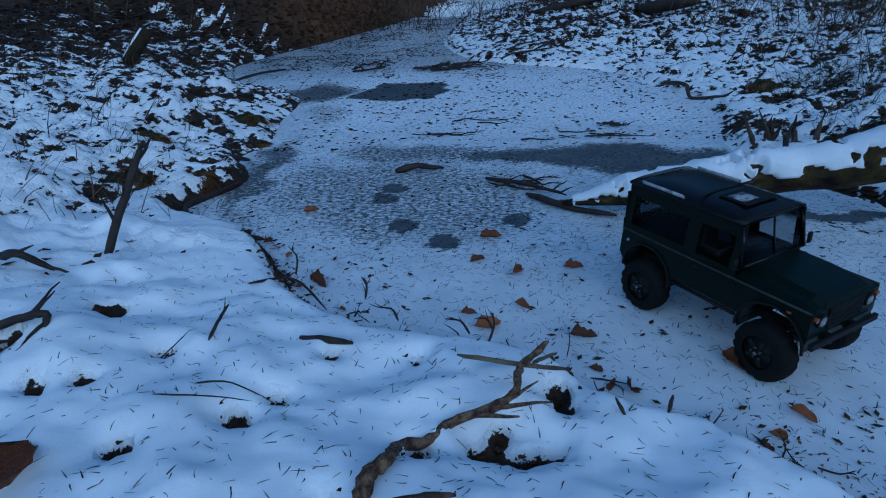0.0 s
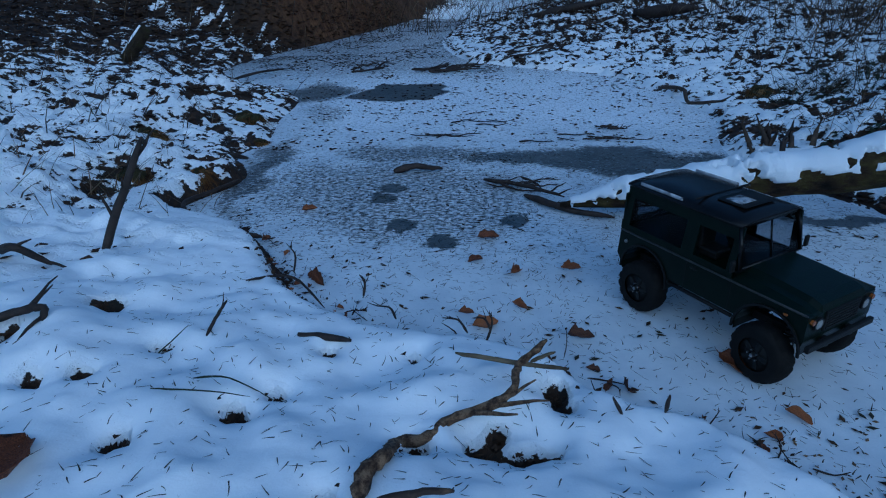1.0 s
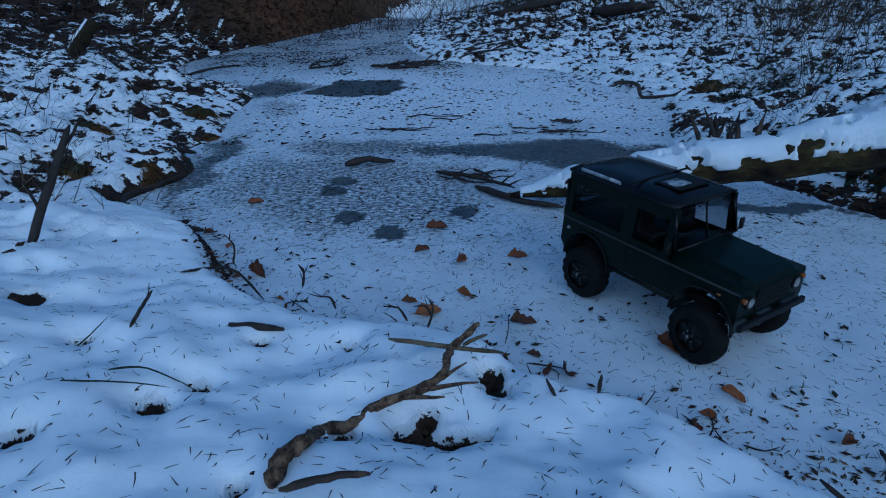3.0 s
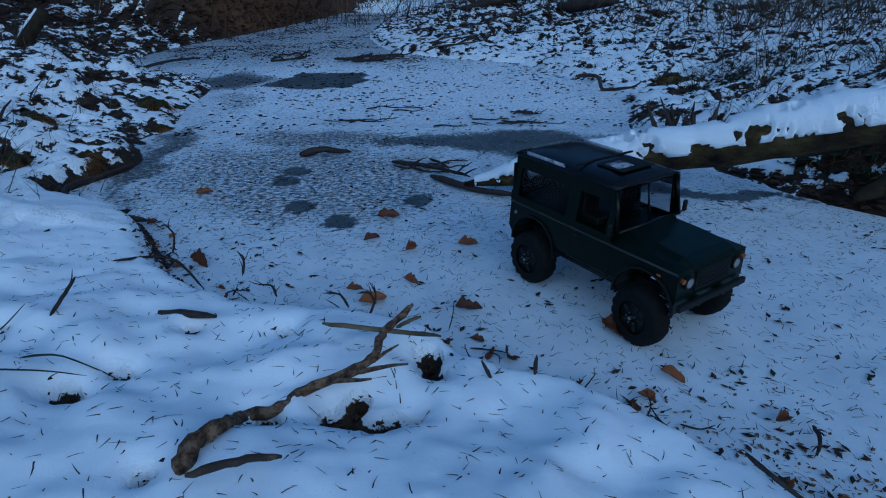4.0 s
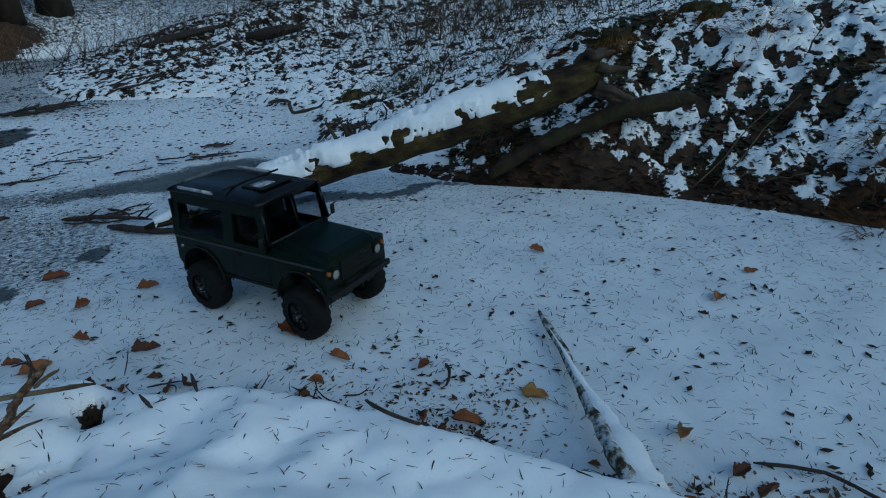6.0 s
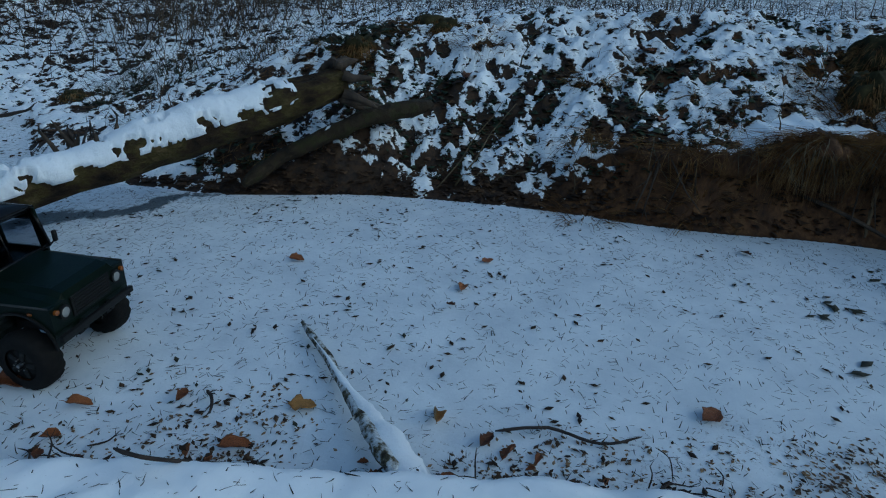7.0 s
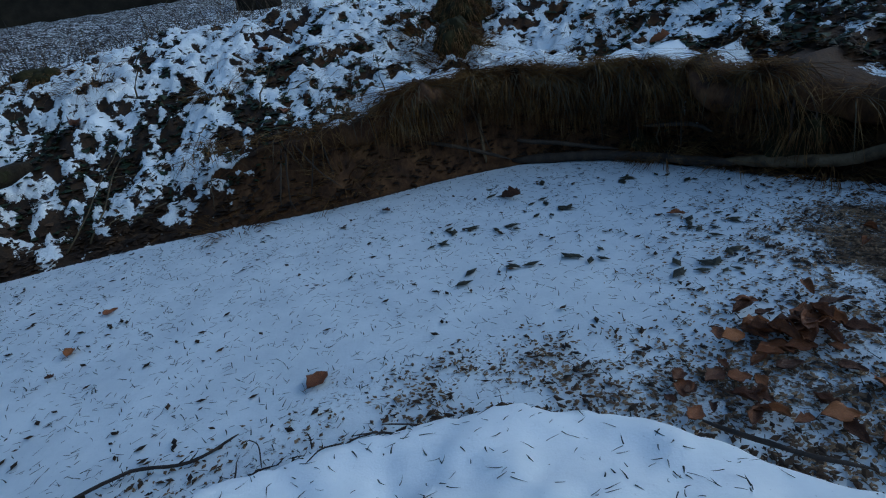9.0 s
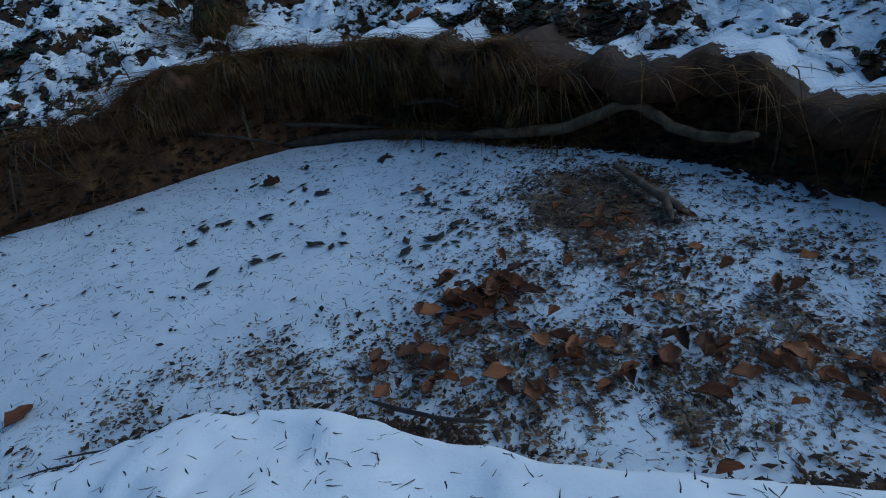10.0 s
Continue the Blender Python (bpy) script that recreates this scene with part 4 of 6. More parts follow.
def chips(name, x, y, size, mat, seed, lift=0.3, long=1.6):
    """Small curled flakes lying about: each a thin closed lozenge."""
    rng = np.random.default_rng(seed)
    z = heights(x, y)[0]
    n = len(x)
    a, tilt, tw = rng.uniform(0, 6.28, n), rng.uniform(-0.5, 0.5, n), rng.uniform(-0.4, 0.4, n)
    verts = np.zeros((n, 6, 3))
    for k, (u, v, w) in enumerate(((1, 0, 0), (0, 0.55, 0), (-1, 0, 0), (0, -0.55, 0), (0.1, 0.05, 0.16), (-0.1, -0.05, -0.10))):
        bend = 1.0 if u > 0 else 0.6
        u = u * size * long * 0.5
        v = v * size * (0.8 if k != 1 else 1.0)
        w = w * size + np.abs(u) * tilt * bend * lift + v * tw * lift
        verts[:, k, 0] = x + u * np.cos(a) - v * np.sin(a)
        verts[:, k, 1] = y + u * np.sin(a) + v * np.cos(a)
        verts[:, k, 2] = z + w + size * 0.10
    base = np.arange(n)[:, None, None] * 6
    tri = np.array([(0, 1, 4), (1, 2, 4), (2, 3, 4), (3, 0, 4), (1, 0, 5), (2, 1, 5), (3, 2, 5), (0, 3, 5)])
    faces = (base + tri[None]).reshape(-1, 3)
    return raw_mesh(name, verts.reshape(-1, 3).tolist(), faces.tolist(), mat)


def blades(name, root, tip, sag, width, mat, parent=None):
    """Thin three-sided tapering blades from root to tip, bending by sag."""
    root, tip, sag = (np.asarray(v, float) for v in (root, tip, sag))
    n = len(root)
    width = np.broadcast_to(np.asarray(width, float), (n,))
    d = tip - root
    side = np.cross(d, np.array([0.3, 0.2, 1.0]))
    side /= np.linalg.norm(side, axis=1)[:, None] + 1e-9
    up = np.cross(side, d)
    up /= np.linalg.norm(up, axis=1)[:, None] + 1e-9
    verts = np.zeros((n, 10, 3))
    for k, (t, w) in enumerate(((0, 1.0), (0.4, 0.85), (0.75, 0.55))):
        c = root + d * t + sag * (t * t)
        r = width[:, None] * w
        verts[:, 3 * k] = c + side * r
        verts[:, 3 * k + 1] = c - side * r
        verts[:, 3 * k + 2] = c + up * r * 0.7
    verts[:, 9] = tip + sag
    quads = [(0, 1, 4, 3), (1, 2, 5, 4), (2, 0, 3, 5), (3, 4, 7, 6), (4, 5, 8, 7), (5, 3, 6, 8)]
    tris = [(6, 7, 9), (7, 8, 9), (8, 6, 9), (0, 2, 1)]
    faces = []
    for i in range(n):
        b = 10 * i
        faces += [tuple(b + k for k in f) for f in quads] + [tuple(b + k for k in f) for f in tris]
    ob = raw_mesh(name, verts.reshape(-1, 3).tolist(), faces, mat, True)
    ob.parent = parent
    return ob


def spread(n, x0, x1, y0, y1, seed, want):
    """n places in a rectangle, kept by chance where want(cover, d, zones, x, y) is high."""
    rng = np.random.default_rng(seed)
    xs, ys = [], []
    while sum(len(v) for v in xs) < n:
        x, y = rng.uniform(x0, x1, n), rng.uniform(y0, y1, n)
        _, cover, d = land(x, y)
        zones = shore_distance(x, y)[1]
        ok = rng.uniform(0, 1, n) < want(cover, d, zones, x, y)
        xs.append(x[ok])
        ys.append(y[ok])
    return np.concatenate(xs)[:n], np.concatenate(ys)[:n], rng


def needles(name, n, region, seed, want, label):
    x, y, rng = spread(n, *region, seed, want)
    z = heights(x, y)[0]
    a, ln = rng.uniform(0, 6.28, n), rng.uniform(0.006, 0.016, n)
    root = np.stack([x, y, z + 0.001], 1)
    tx, ty = x + np.cos(a) * ln, y + np.sin(a) * ln
    tip = np.stack([tx, ty, heights(tx, ty)[0] + 0.001 + rng.uniform(0, 0.003, n)], 1)
    sag = rng.uniform(-0.005, 0.005, (n, 3)) * np.array([1, 1, 0.3])
    tagged(blades(name, root, tip, sag, rng.uniform(0.0004, 0.0009, n), M_NEEDLE), label, "needles", kind="stuff")


needles("fallen_needles", 15000, (-0.9, 2.05, -1.3, 1.9), 1, lambda c, d, q, x, y: np.where(d < -0.01, 0.7, 0.0), "dark fir needles strewn over the ice")
needles("bank_needles", 4200, (-0.8, 1.0, -1.2, 1.1), 2, lambda c, d, q, x, y: np.where((d > 0.02) & (d < 0.75), q[0], 0.0), "dark fir needles strewn over snow")

# crumbs on the ice, thick along the near shore and over the gravel
def crumb_want(c, d, q, x, y):
    p = 1.0 * spot(x, y, 1.31, -0.94, 0.22, 0.14, -10, 0.5) + 0.40 * spot(x, y, 1.18, -0.96, 0.40, 0.32, 0, 0.6)
    for cx, cy, rx, ry, v in ((1.05, -0.36, 0.08, 0.17, 0.5), (0.99, -0.60, 0.10, 0.20, 0.7), (0.92, -0.82, 0.10, 0.20, 0.7), (0.86, -1.02, 0.13, 0.22, 0.8), (0.98, -1.15, 0.16, 0.16, 0.5)):
        p = p + v * spot(x, y, cx, cy, rx, ry, 20, 0.5)
    p = p + 0.18 * spot(x, y, 0.52, 0.48, 0.14, 0.16, 40, 0.6) + 0.18 * spot(x, y, 0.84, -0.02, 0.07, 0.22, 35, 0.5)
    p = p * step(0.25, 0.65, fbm(x, y, 16, 65))
    return np.where(d < 0.02, np.clip(p, 0, 1), 0)


x, y, rng = spread(15000, 0.3, 1.8, -1.4, 0.8, 3, crumb_want)
tagged(chips("gravel_crumbs", x, y, rng.uniform(0.0016, 0.0055, len(x)), M_GRIT, 4, 0.5, 1.9), "wet gravel and leaf crumbs on the ice", "gravel", kind="stuff")
x, y, rng = spread(4800, -0.6, 1.8, -1.35, 1.5, 6, lambda c, d, q, x, y: np.where(d < 0.05, 0.25 * crumb_want(c, d, q, x, y) + 0.9 * np.exp(-((d - 0.005) / 0.025) ** 2) * (q[0] + 0.5 * q[3]) * step(0.35, 0.6, fbm(x, y, 9, 66)), 0))
tagged(chips("shore_crumbs", x, y, 0.002 + 0.007 * rng.uniform(0, 1, len(x)) ** 2, M_CHIP, 7, 0.7, 2.2), "dark leaf crumbs along the shore", "leaf litter", kind="stuff")
x, y, rng = spread(1700, -0.7, 2.0, -1.0, 3.2, 8, lambda c, d, q, x, y: np.where(d < 0, 0.05 + 0.8 * step(0.5, 0.65, fbm(x, y, 11, 67)), 0.0))
tagged(chips("ice_specks", x, y, rng.uniform(0.002, 0.009, len(x)), M_CHIP, 9, 0.2, 2.2), "dark bits of leaf and bark on ice", "leaf litter", kind="stuff")

x, y, rng = spread(5200, -1.4, 1.1, 2.0, 7.0, 81, lambda c, d, q, x, y: np.where(d < 0, 0.10 + 0.9 * step(0.48, 0.62, fbm(x, y, 5, 68)) * (0.25 + 0.75 * step(2.9, 3.8, y)), 0.0))
tagged(chips("upstream_specks", x, y, rng.uniform(0.003, 0.016, len(x)), M_CHIP, 82, 0.35, 2.0), "dark leaf bits strewn over the upper ice", "leaf litter", kind="stuff")

# dead leaves that break the snow on the slopes
def slope_want(c, d, q, x, y):
    return np.where(d > 0.02, np.clip(1.15 - c, 0, 1) * (1 - q[0]) * np.exp(-np.maximum(d - 1.2, 0) * 0.5), 0)


x, y, rng = spread(66000, -3.0, 3.6, -1.8, 7.0, 10, slope_want)
tagged(chips("slope_leaves", x, y, (0.006 + 0.020 * rng.uniform(0, 1, len(x)) ** 1.6) * (1 + 0.5 * step(2.5, 5.0, y)), M_CHIP, 11, 0.9), "wet brown leaves poking out of snow on slopes", "leaf litter", kind="stuff")
x, y, rng = spread(10000, 0.9, 3.4, -1.6, 3.0, 12, lambda c, d, q, x, y: np.where(d > 0.10, (q[1] + 0.6 * q[2]) * np.clip(1.1 - c, 0.1, 1) * step(0.35, 0.7, fbm(x, y, 3, 61)), 0))
tagged(chips("bramble_leaves", x, y, rng.uniform(0.008, 0.024, len(x)), M_GREENLEAF, 13, 1.6), "small dark green bramble leaves among snow", "bramble", kind="stuff")
# soil, moss and leaf scraps in the hollows of the near snow
rng = np.random.default_rng(15)
hx, hy, hr = (np.repeat([h[k] for h in HOLES], 26) for k in range(3))
x, y = hx + rng.normal(0, 0.33, len(hx)) * hr, hy + rng.normal(0, 0.33, len(hx)) * hr
tagged(chips("hollow_scraps", x, y, rng.uniform(0.003, 0.008, len(x)), M_CHIP, 16, 1.8), "brown leaf scraps in hollows of the snow", "leaf litter", kind="stuff")

x, y, rng = spread(7000, 1.1, 2.2, -1.3, 1.3, 20, lambda c, d, q, x, y: np.where((d > 0.005) & (d < 0.30), q[1] * (0.25 + 0.75 * step(0.4, 0.6, fbm(x, y, 7, 74))), 0))
tagged(chips("bank_litter", x, y, 0.004 + 0.018 * rng.uniform(0, 1, len(x)) ** 2, M_CHIP, 21, 1.4), "brown leaves, clods and straw bits on the cut bank", "leaf litter", kind="stuff")
# dark slots where sunken leaves have melted the ice below the bank
rng = np.random.default_rng(35)
cx, cy = rng.uniform(1.30, 1.86, 26), rng.uniform(-0.78, -0.16, 26)
k = np.repeat(np.arange(26), 3)
x, y = cx[k] + rng.normal(0, 0.016, len(k)), cy[k] + rng.normal(0, 0.012, len(k))
inside = shore_distance(x, y)[0] < -0.06
tagged(chips("sunken_leaves", x[inside], y[inside], rng.uniform(0.009, 0.017, inside.sum()), M_NEEDLE, 36, 0.08, 2.4), "dark sunken leaves in melted slots of the ice", "leaf litter", kind="stuff")

# grass and rootlets hanging over the cut bank, in clumps along its turf
def hanging(name, n, seed, mat, label, far, long, wide):
    rng = np.random.default_rng(seed)
    k = rng.integers(0, len(CUT), 4 * n)
    clump = 0.05 + 0.95 * step(0.50, 0.60, fbm(CUT[k, 0], CUT[k, 1], 12, 71))
    k = k[rng.uniform(0, 1, len(k)) < clump * (0.15 + 0.85 * OVERHANG[k]) * (0.28 + 0.72 * step(-0.95, -0.75, CUT[k, 1]))][:n]
    n = len(k)
    e = 0.02 + 0.13 * rng.uniform(0, 1, n) ** 1.8
    p = CUT[k] + CUT_N[k] * e[:, None]
    ln = rng.uniform(0.25, 1.0, n) * long * (0.5 + 0.5 * OVERHANG[k])
    root = np.stack([p[:, 0], p[:, 1], CREST[k] + 0.012 - 0.10 * np.maximum(0.07 - e, 0)], 1)
    out = -CUT_N[k] * (e * rng.uniform(0.5, 1.0, n) + far * rng.uniform(0.2, 1, n))[:, None] + CUT_T[k] * rng.normal(0, 0.085, n)[:, None]
    tip = root + np.stack([out[:, 0], out[:, 1], rng.uniform(0, 0.05, n)], 1)
    sag = np.stack([0 * e, 0 * e, -np.minimum(ln, CREST[k] + 0.02)], 1)
    tagged(blades(name, root, tip, sag, rng.uniform(0.5, 1.2, n) * wide, mat), label, "grass", kind="stuff")


hanging("hanging_grass", 3800, 14, M_BROWNGRASS, "brown dead grass hanging over the cut bank", 0.03, 0.20, 0.0013)
hanging("turf_grass", 3500, 17, M_BROWNGRASS, "short brown grass along the turf edge", 0.0, 0.05, 0.0012)
hanging("straw_grass", 1100, 18, M_STRAW, "pale straw blades hanging over the cut bank", 0.05, 0.17, 0.0014)
# short grass on the slope above
x, y, rng = spread(9000, 1.2, 3.2, -1.6, 2.4, 19, lambda c, d, q, x, y: np.where(d > 0.12, q[1] * np.clip(1.05 - c, 0.05, 1) * step(0.42, 0.62, fbm(x, y, 5, 73)) * np.exp(-np.maximum(d - 0.8, 0)), 0))
z = heights(x, y)[0]
a, ln = rng.uniform(0, 6.28, len(x)), rng.uniform(0.03, 0.10, len(x))
root = np.stack([x, y, z], 1)
tip = root + np.stack([np.cos(a) * ln * 0.7 - 0.3 * ln, np.sin(a) * ln * 0.7, ln * rng.uniform(0.1, 0.7, len(x))], 1)
tagged(blades("slope_grass", root, tip, np.stack([0 * x - 0.2 * ln, 0 * x, -0.5 * ln], 1), rng.uniform(0.0006, 0.0015, len(x)), M_BROWNGRASS),
       "brown and green grass poking through snow on the slope", "grass", kind="stuff")


# ---- tufts and stalks ----
def on(x, y, lift=0.0):
    return (x, y, float(heights(np.array([x]), np.array([y]))[0][0]) + lift)


def grass_tuft(x, y, r, n, ln, mat, label, seed, droop=0.5):
    rng = np.random.default_rng(seed)
    a, q = rng.uniform(0, 6.28, n), r * np.sqrt(rng.uniform(0, 1, n))
    px, py = x + q * np.cos(a), y + q * np.sin(a)
    z = heights(px, py)[0] - 0.01
    l = ln * rng.uniform(0.5, 1.1, n)
    root = np.stack([px, py, z], 1)
    out = 0.35 + 0.5 * q / r
    tip = root + np.stack([np.cos(a) * l * out, np.sin(a) * l * out, l * rng.uniform(0.5, 0.95, n)], 1)
    sag = np.stack([np.cos(a) * l * 0.2, np.sin(a) * l * 0.2, -l * droop * rng.uniform(0.3, 1, n)], 1)
    tagged(blades("grass_tuft", root, tip, sag, rng.uniform(0.0007, 0.0017, n), mat), label, "grass tuft", "grass tufts")


for k, (x, y, r, n, ln) in enumerate(((2.30, -0.10, 0.085, 420, 0.14), (2.42, 0.02, 0.06, 220, 0.12), (2.45, 1.75, 0.10, 260, 0.14), (2.09, 1.04, 0.09, 200, 0.10),
                                      (2.15, 1.40, 0.09, 200, 0.10), (2.10, 0.62, 0.08, 180, 0.10), (2.12, -0.38, 0.06, 200, 0.12), (1.97, -0.68, 0.07, 260, 0.15),
                                      (1.86, -0.82, 0.06, 240, 0.15), (1.70, 0.42, 0.08, 180, 0.10), (1.85, 0.16, 0.08, 200, 0.12), (1.75, -0.98, 0.09, 300, 0.16))):
    grass_tuft(x, y, r, n, ln, M_BROWNGRASS, "tuft of brown and green dead grass on the bank", 200 + k, 0.9)
for k, (x, y, r, n, ln) in enumerate(((1.38, 2.41, 0.10, 90, 0.12), (1.58, 2.57, 0.10, 110, 0.14), (1.63, 2.33, 0.09, 110, 0.14), (-1.04, 1.78, 0.07, 70, 0.08),
                                      (-0.92, 1.55, 0.07, 70, 0.07), (-0.83, 1.47, 0.05, 60, 0.06), (1.83, 1.43, 0.08, 120, 0.12), (2.06, 2.24, 0.10, 120, 0.14))):
    grass_tuft(x, y, r, n, ln, M_GREENLEAF, "thin green stems sticking out of snow", 240 + k, 0.4)


def grass_mound(x, y, r, h, seed):
    """A hummock of matted grass: a mossy lump with blades drooping all over it."""
    rng = np.random.default_rng(seed)
    px, py, pz = on(x, y, -0.02)
    t = thing("grass_mound", "hummock of matted brown and green grass", "grass tuft", None, "grass tufts")
    bm = bmesh.new()
    bmesh.ops.create_icosphere(bm, subdivisions=4, radius=1.0)
    for v in bm.verts:
        k = 1 + 0.35 * (noise.noise(v.co * 2.3 + Vector((seed, 0, 0)))) + 0.12 * noise.noise(v.co * 7)
        v.co = Vector((px + v.co.x * r * k, py + v.co.y * r * k, pz + v.co.z * h * k))
    part("mound", bm, M_MOSSGRASS, t)
    n = 700
    a, e = rng.uniform(0, 6.28, n), np.arcsin(rng.uniform(0.0, 1.0, n))
    nx, ny, nz = np.cos(a) * np.cos(e), np.sin(a) * np.cos(e), np.sin(e)
    root = np.stack([px + nx * r * 0.95, py + ny * r * 0.95, pz + nz * h * 0.95], 1)
    l = rng.uniform(0.03, 0.09, n)
    tip = root + np.stack([nx * l * 0.5 + rng.normal(0, 0.012, n), ny * l * 0.5 + rng.normal(0, 0.012, n), l * 0.25], 1)
    blades("grass", root, tip, np.stack([nx * l * 0.2, ny * l * 0.2, -l * 0.9], 1), rng.uniform(0.0006, 0.0014, n), M_BROWNGRASS, t)


M_MOSSGRASS = varied("matted_mossy_grass", [(0.3, (0.008, 0.007, 0.003)), (0.55, (0.035, 0.030, 0.010)), (0.75, (0.07, 0.055, 0.022))], 40, 0.9, 0.2, 120, 0.006)


def stalk(a, b, r, seed, mat=None, name="dry_stalk", label="pale dry stalk leaning over the snowy bank", category="stalk", sway=0.008):
    rng = random.Random(seed)
    a, b = Vector(a), Vector(b)
    bm = bmesh.new()
    pts = bent(a, b, 6, sway, rng)
    tube(bm, pts, [r * (1 - 0.09 * k) for k in range(7)], 6, 0.1, rng)
    ob = link_mesh(name, bm, mat or M_STRAW)
    return tagged(ob, label, category)


for k, (x, y, r, h) in enumerate(((2.32, -0.11, 0.075, 0.12), (2.20, 1.35, 0.09, 0.06), (2.42, 1.70, 0.10, 0.08), (1.98, -0.62, 0.05, 0.06), (1.80, -0.95, 0.10, 0.10))):
    grass_mound(x, y, r, h, 500 + k)
stalk(on(2.05, 0.86), on(2.08, 0.80, 0.17), 0.003, 1)
stalk(on(1.99, 0.43), on(2.08, 0.40, 0.10), 0.003, 2)
stalk(on(1.60, 0.79), on(1.80, 0.72, 0.10), 0.0028, 3)
stalk(on(1.55, 0.82), on(1.85, 0.80, 0.06), 0.0022, 4)
stalk(on(1.95, 0.02), on(2.02, 0.06, 0.12), 0.0025, 5)
stalk(on(1.93, -0.66, 0.02), on(1.90, -0.64, 0.19), 0.0025, 6)
stalk(on(1.36, -1.27), on(1.33, -1.25, 0.16), 0.002, 7)


# ---- sticks, roots and stumps ----
def stick(pts, r0, r1, seed, label, name="stick", mat=None, twigs=0, wobble=0.12, category="stick"):
    """A crooked stick through a few given places, with short side twigs as parts."""
    rng = random.Random(seed)
    pts = [Vector(p) for p in pts]
    line = []
    ends = [pts[0]] + pts + [pts[-1]]
    for i in range(len(pts) - 1):
        p, a, b, q = ends[i:i + 4]
        for k in range(5):
            t = k / 5
            at = 0.5 * (2 * a + (b - p) * t + (2 * p - 5 * a + 4 * b - q) * t * t + (3 * a - p - 3 * b + q) * t ** 3)
            line.append(at + Vector([rng.uniform(-1, 1) * r0 * 0.14 for _ in range(3)]))
    line.append(pts[-1])
    n = len(line)
    top = thing(name, label, category)
    bm = bmesh.new()
    tube(bm, line, [(r0 + (r1 - r0) * k / (n - 1)) * min(1, 0.4 + 0.35 * k, 0.4 + 0.35 * (n - 1 - k)) for k in range(n)], 9, wobble, rng)
    part("stem", bm, mat or M_TWIG, top)
    for k in range(twigs):
        i = rng.randrange(n // 4, n - 1)
        d = (line[i + 1] - line[i - 1]).normalized()
        w = (d + Vector((rng.uniform(-1, 1), rng.uniform(-1, 1), rng.uniform(0.0, 0.8))) * 0.9).normalized()
        ln = rng.uniform(3.5, 9) * r0
        bm = bmesh.new()
        tube(bm, bent(line[i], line[i] + w * ln, 4, r0 * 0.25, rng), [r0 * f for f in (0.42, 0.36, 0.3, 0.22, 0.12)], 6, 0.1, rng)
        part("side_twig", bm, mat or M_TWIG, top)
    return top


M_ROUGHBARK = varied("rough_branch_bark", [(0.35, (0.014, 0.008, 0.006)), (0.48, (0.085, 0.050, 0.026)), (0.62, (0.22, 0.145, 0.08)), (0.75, (0.030, 0.020, 0.012))], 110, 0.8, 0.3, 130, 0.004)
M_PATCHED = varied("mossy_bark_with_frost", [(0.35, (0.02, 0.016, 0.010)), (0.45, (0.09, 0.075, 0.04)), (0.54, (0.45, 0.46, 0.46)), (0.68, (0.72, 0.74, 0.76))], 60, 0.8, 0.3, 90, 0.004)

# the bent branch in the near snow
branch = stick([(-0.097, 0.389, 0.131), (-0.093, 0.422, 0.134), (-0.077, 0.445, 0.13), (-0.073, 0.506, 0.088), (-0.035, 0.512, 0.092), (-0.011, 0.537, 0.094), (0.045, 0.546, 0.112), (0.067, 0.566, 0.120), (0.078, 0.605, 0.122), (0.113, 0.619, 0.149)],
               0.0085, 0.0042, 11, "rough brown branch lying across near snow", name="branch", mat=M_ROUGHBARK, twigs=3, wobble=0.24, category="branch")
stick([(-0.002, 0.655, 0.105), (0.078, 0.622, 0.112), (0.149, 0.641, 0.086)], 0.0036, 0.003, 12, "straight pale stick lying over snow", mat=M_STRAW)
stick([(0.092, 0.606, 0.125), (0.105, 0.603, 0.135), (0.122, 0.606, 0.140)], 0.003, 0.002, 10, "short pale twig beside the branch", mat=M_STRAW)
stick([(-0.087, 0.379, 0.139), (-0.044, 0.379, 0.151), (-0.008, 0.382, 0.15)], 0.0045, 0.003, 13, "short brown twig in near snow")
# upright stick on the left bank
stick([on(-0.665, 1.00, -0.02), (-0.635, 1.05, 0.17), (-0.588, 1.105, 0.29)], 0.0095, 0.006, 14, "dark stick standing upright in snow", mat=M_DARKTWIG, twigs=3)
# dark stick, and a dark bar standing in for the undercut shore's shadow
stick([on(-0.56, 1.17, 0.0), on(-0.52, 1.22, -0.02), (-0.44, 1.25, 0.012)], 0.013, 0.007, 15, "dark wet stick at the shore", mat=M_DARKTWIG)
stick([(-0.655, 1.37, 0.018), (-0.70, 1.46, 0.022), (-0.66, 1.56, 0.016), (-0.615, 1.66, 0.014)], 0.007, 0.004, 16, "dark bar standing in for shadow under the shore's lip", name="shore_shadow_bar", mat=M_DARKTWIG, category="root")
stick([on(-0.80, 0.93, 0.01), on(-0.74, 0.90, 0.03), on(-0.71, 0.93, 0.005)], 0.009, 0.005, 17, "dark crooked stick in snow", mat=M_DARKTWIG, twigs=2)
stick([on(-0.658, 0.690, 0.0), on(-0.595, 0.689, 0.022), on(-0.570, 0.699, 0.012), on(-0.565, 0.684, 0.0)], 0.007, 0.004, 18, "dark crooked stick in snow", mat=M_DARKTWIG, twigs=3)
stick([on(-0.353, 0.697, 0.0), on(-0.345, 0.730, 0.02), on(-0.331, 0.738, 0.04)], 0.003, 0.002, 19, "thin dark twig standing in snow", mat=M_DARKTWIG, twigs=1)
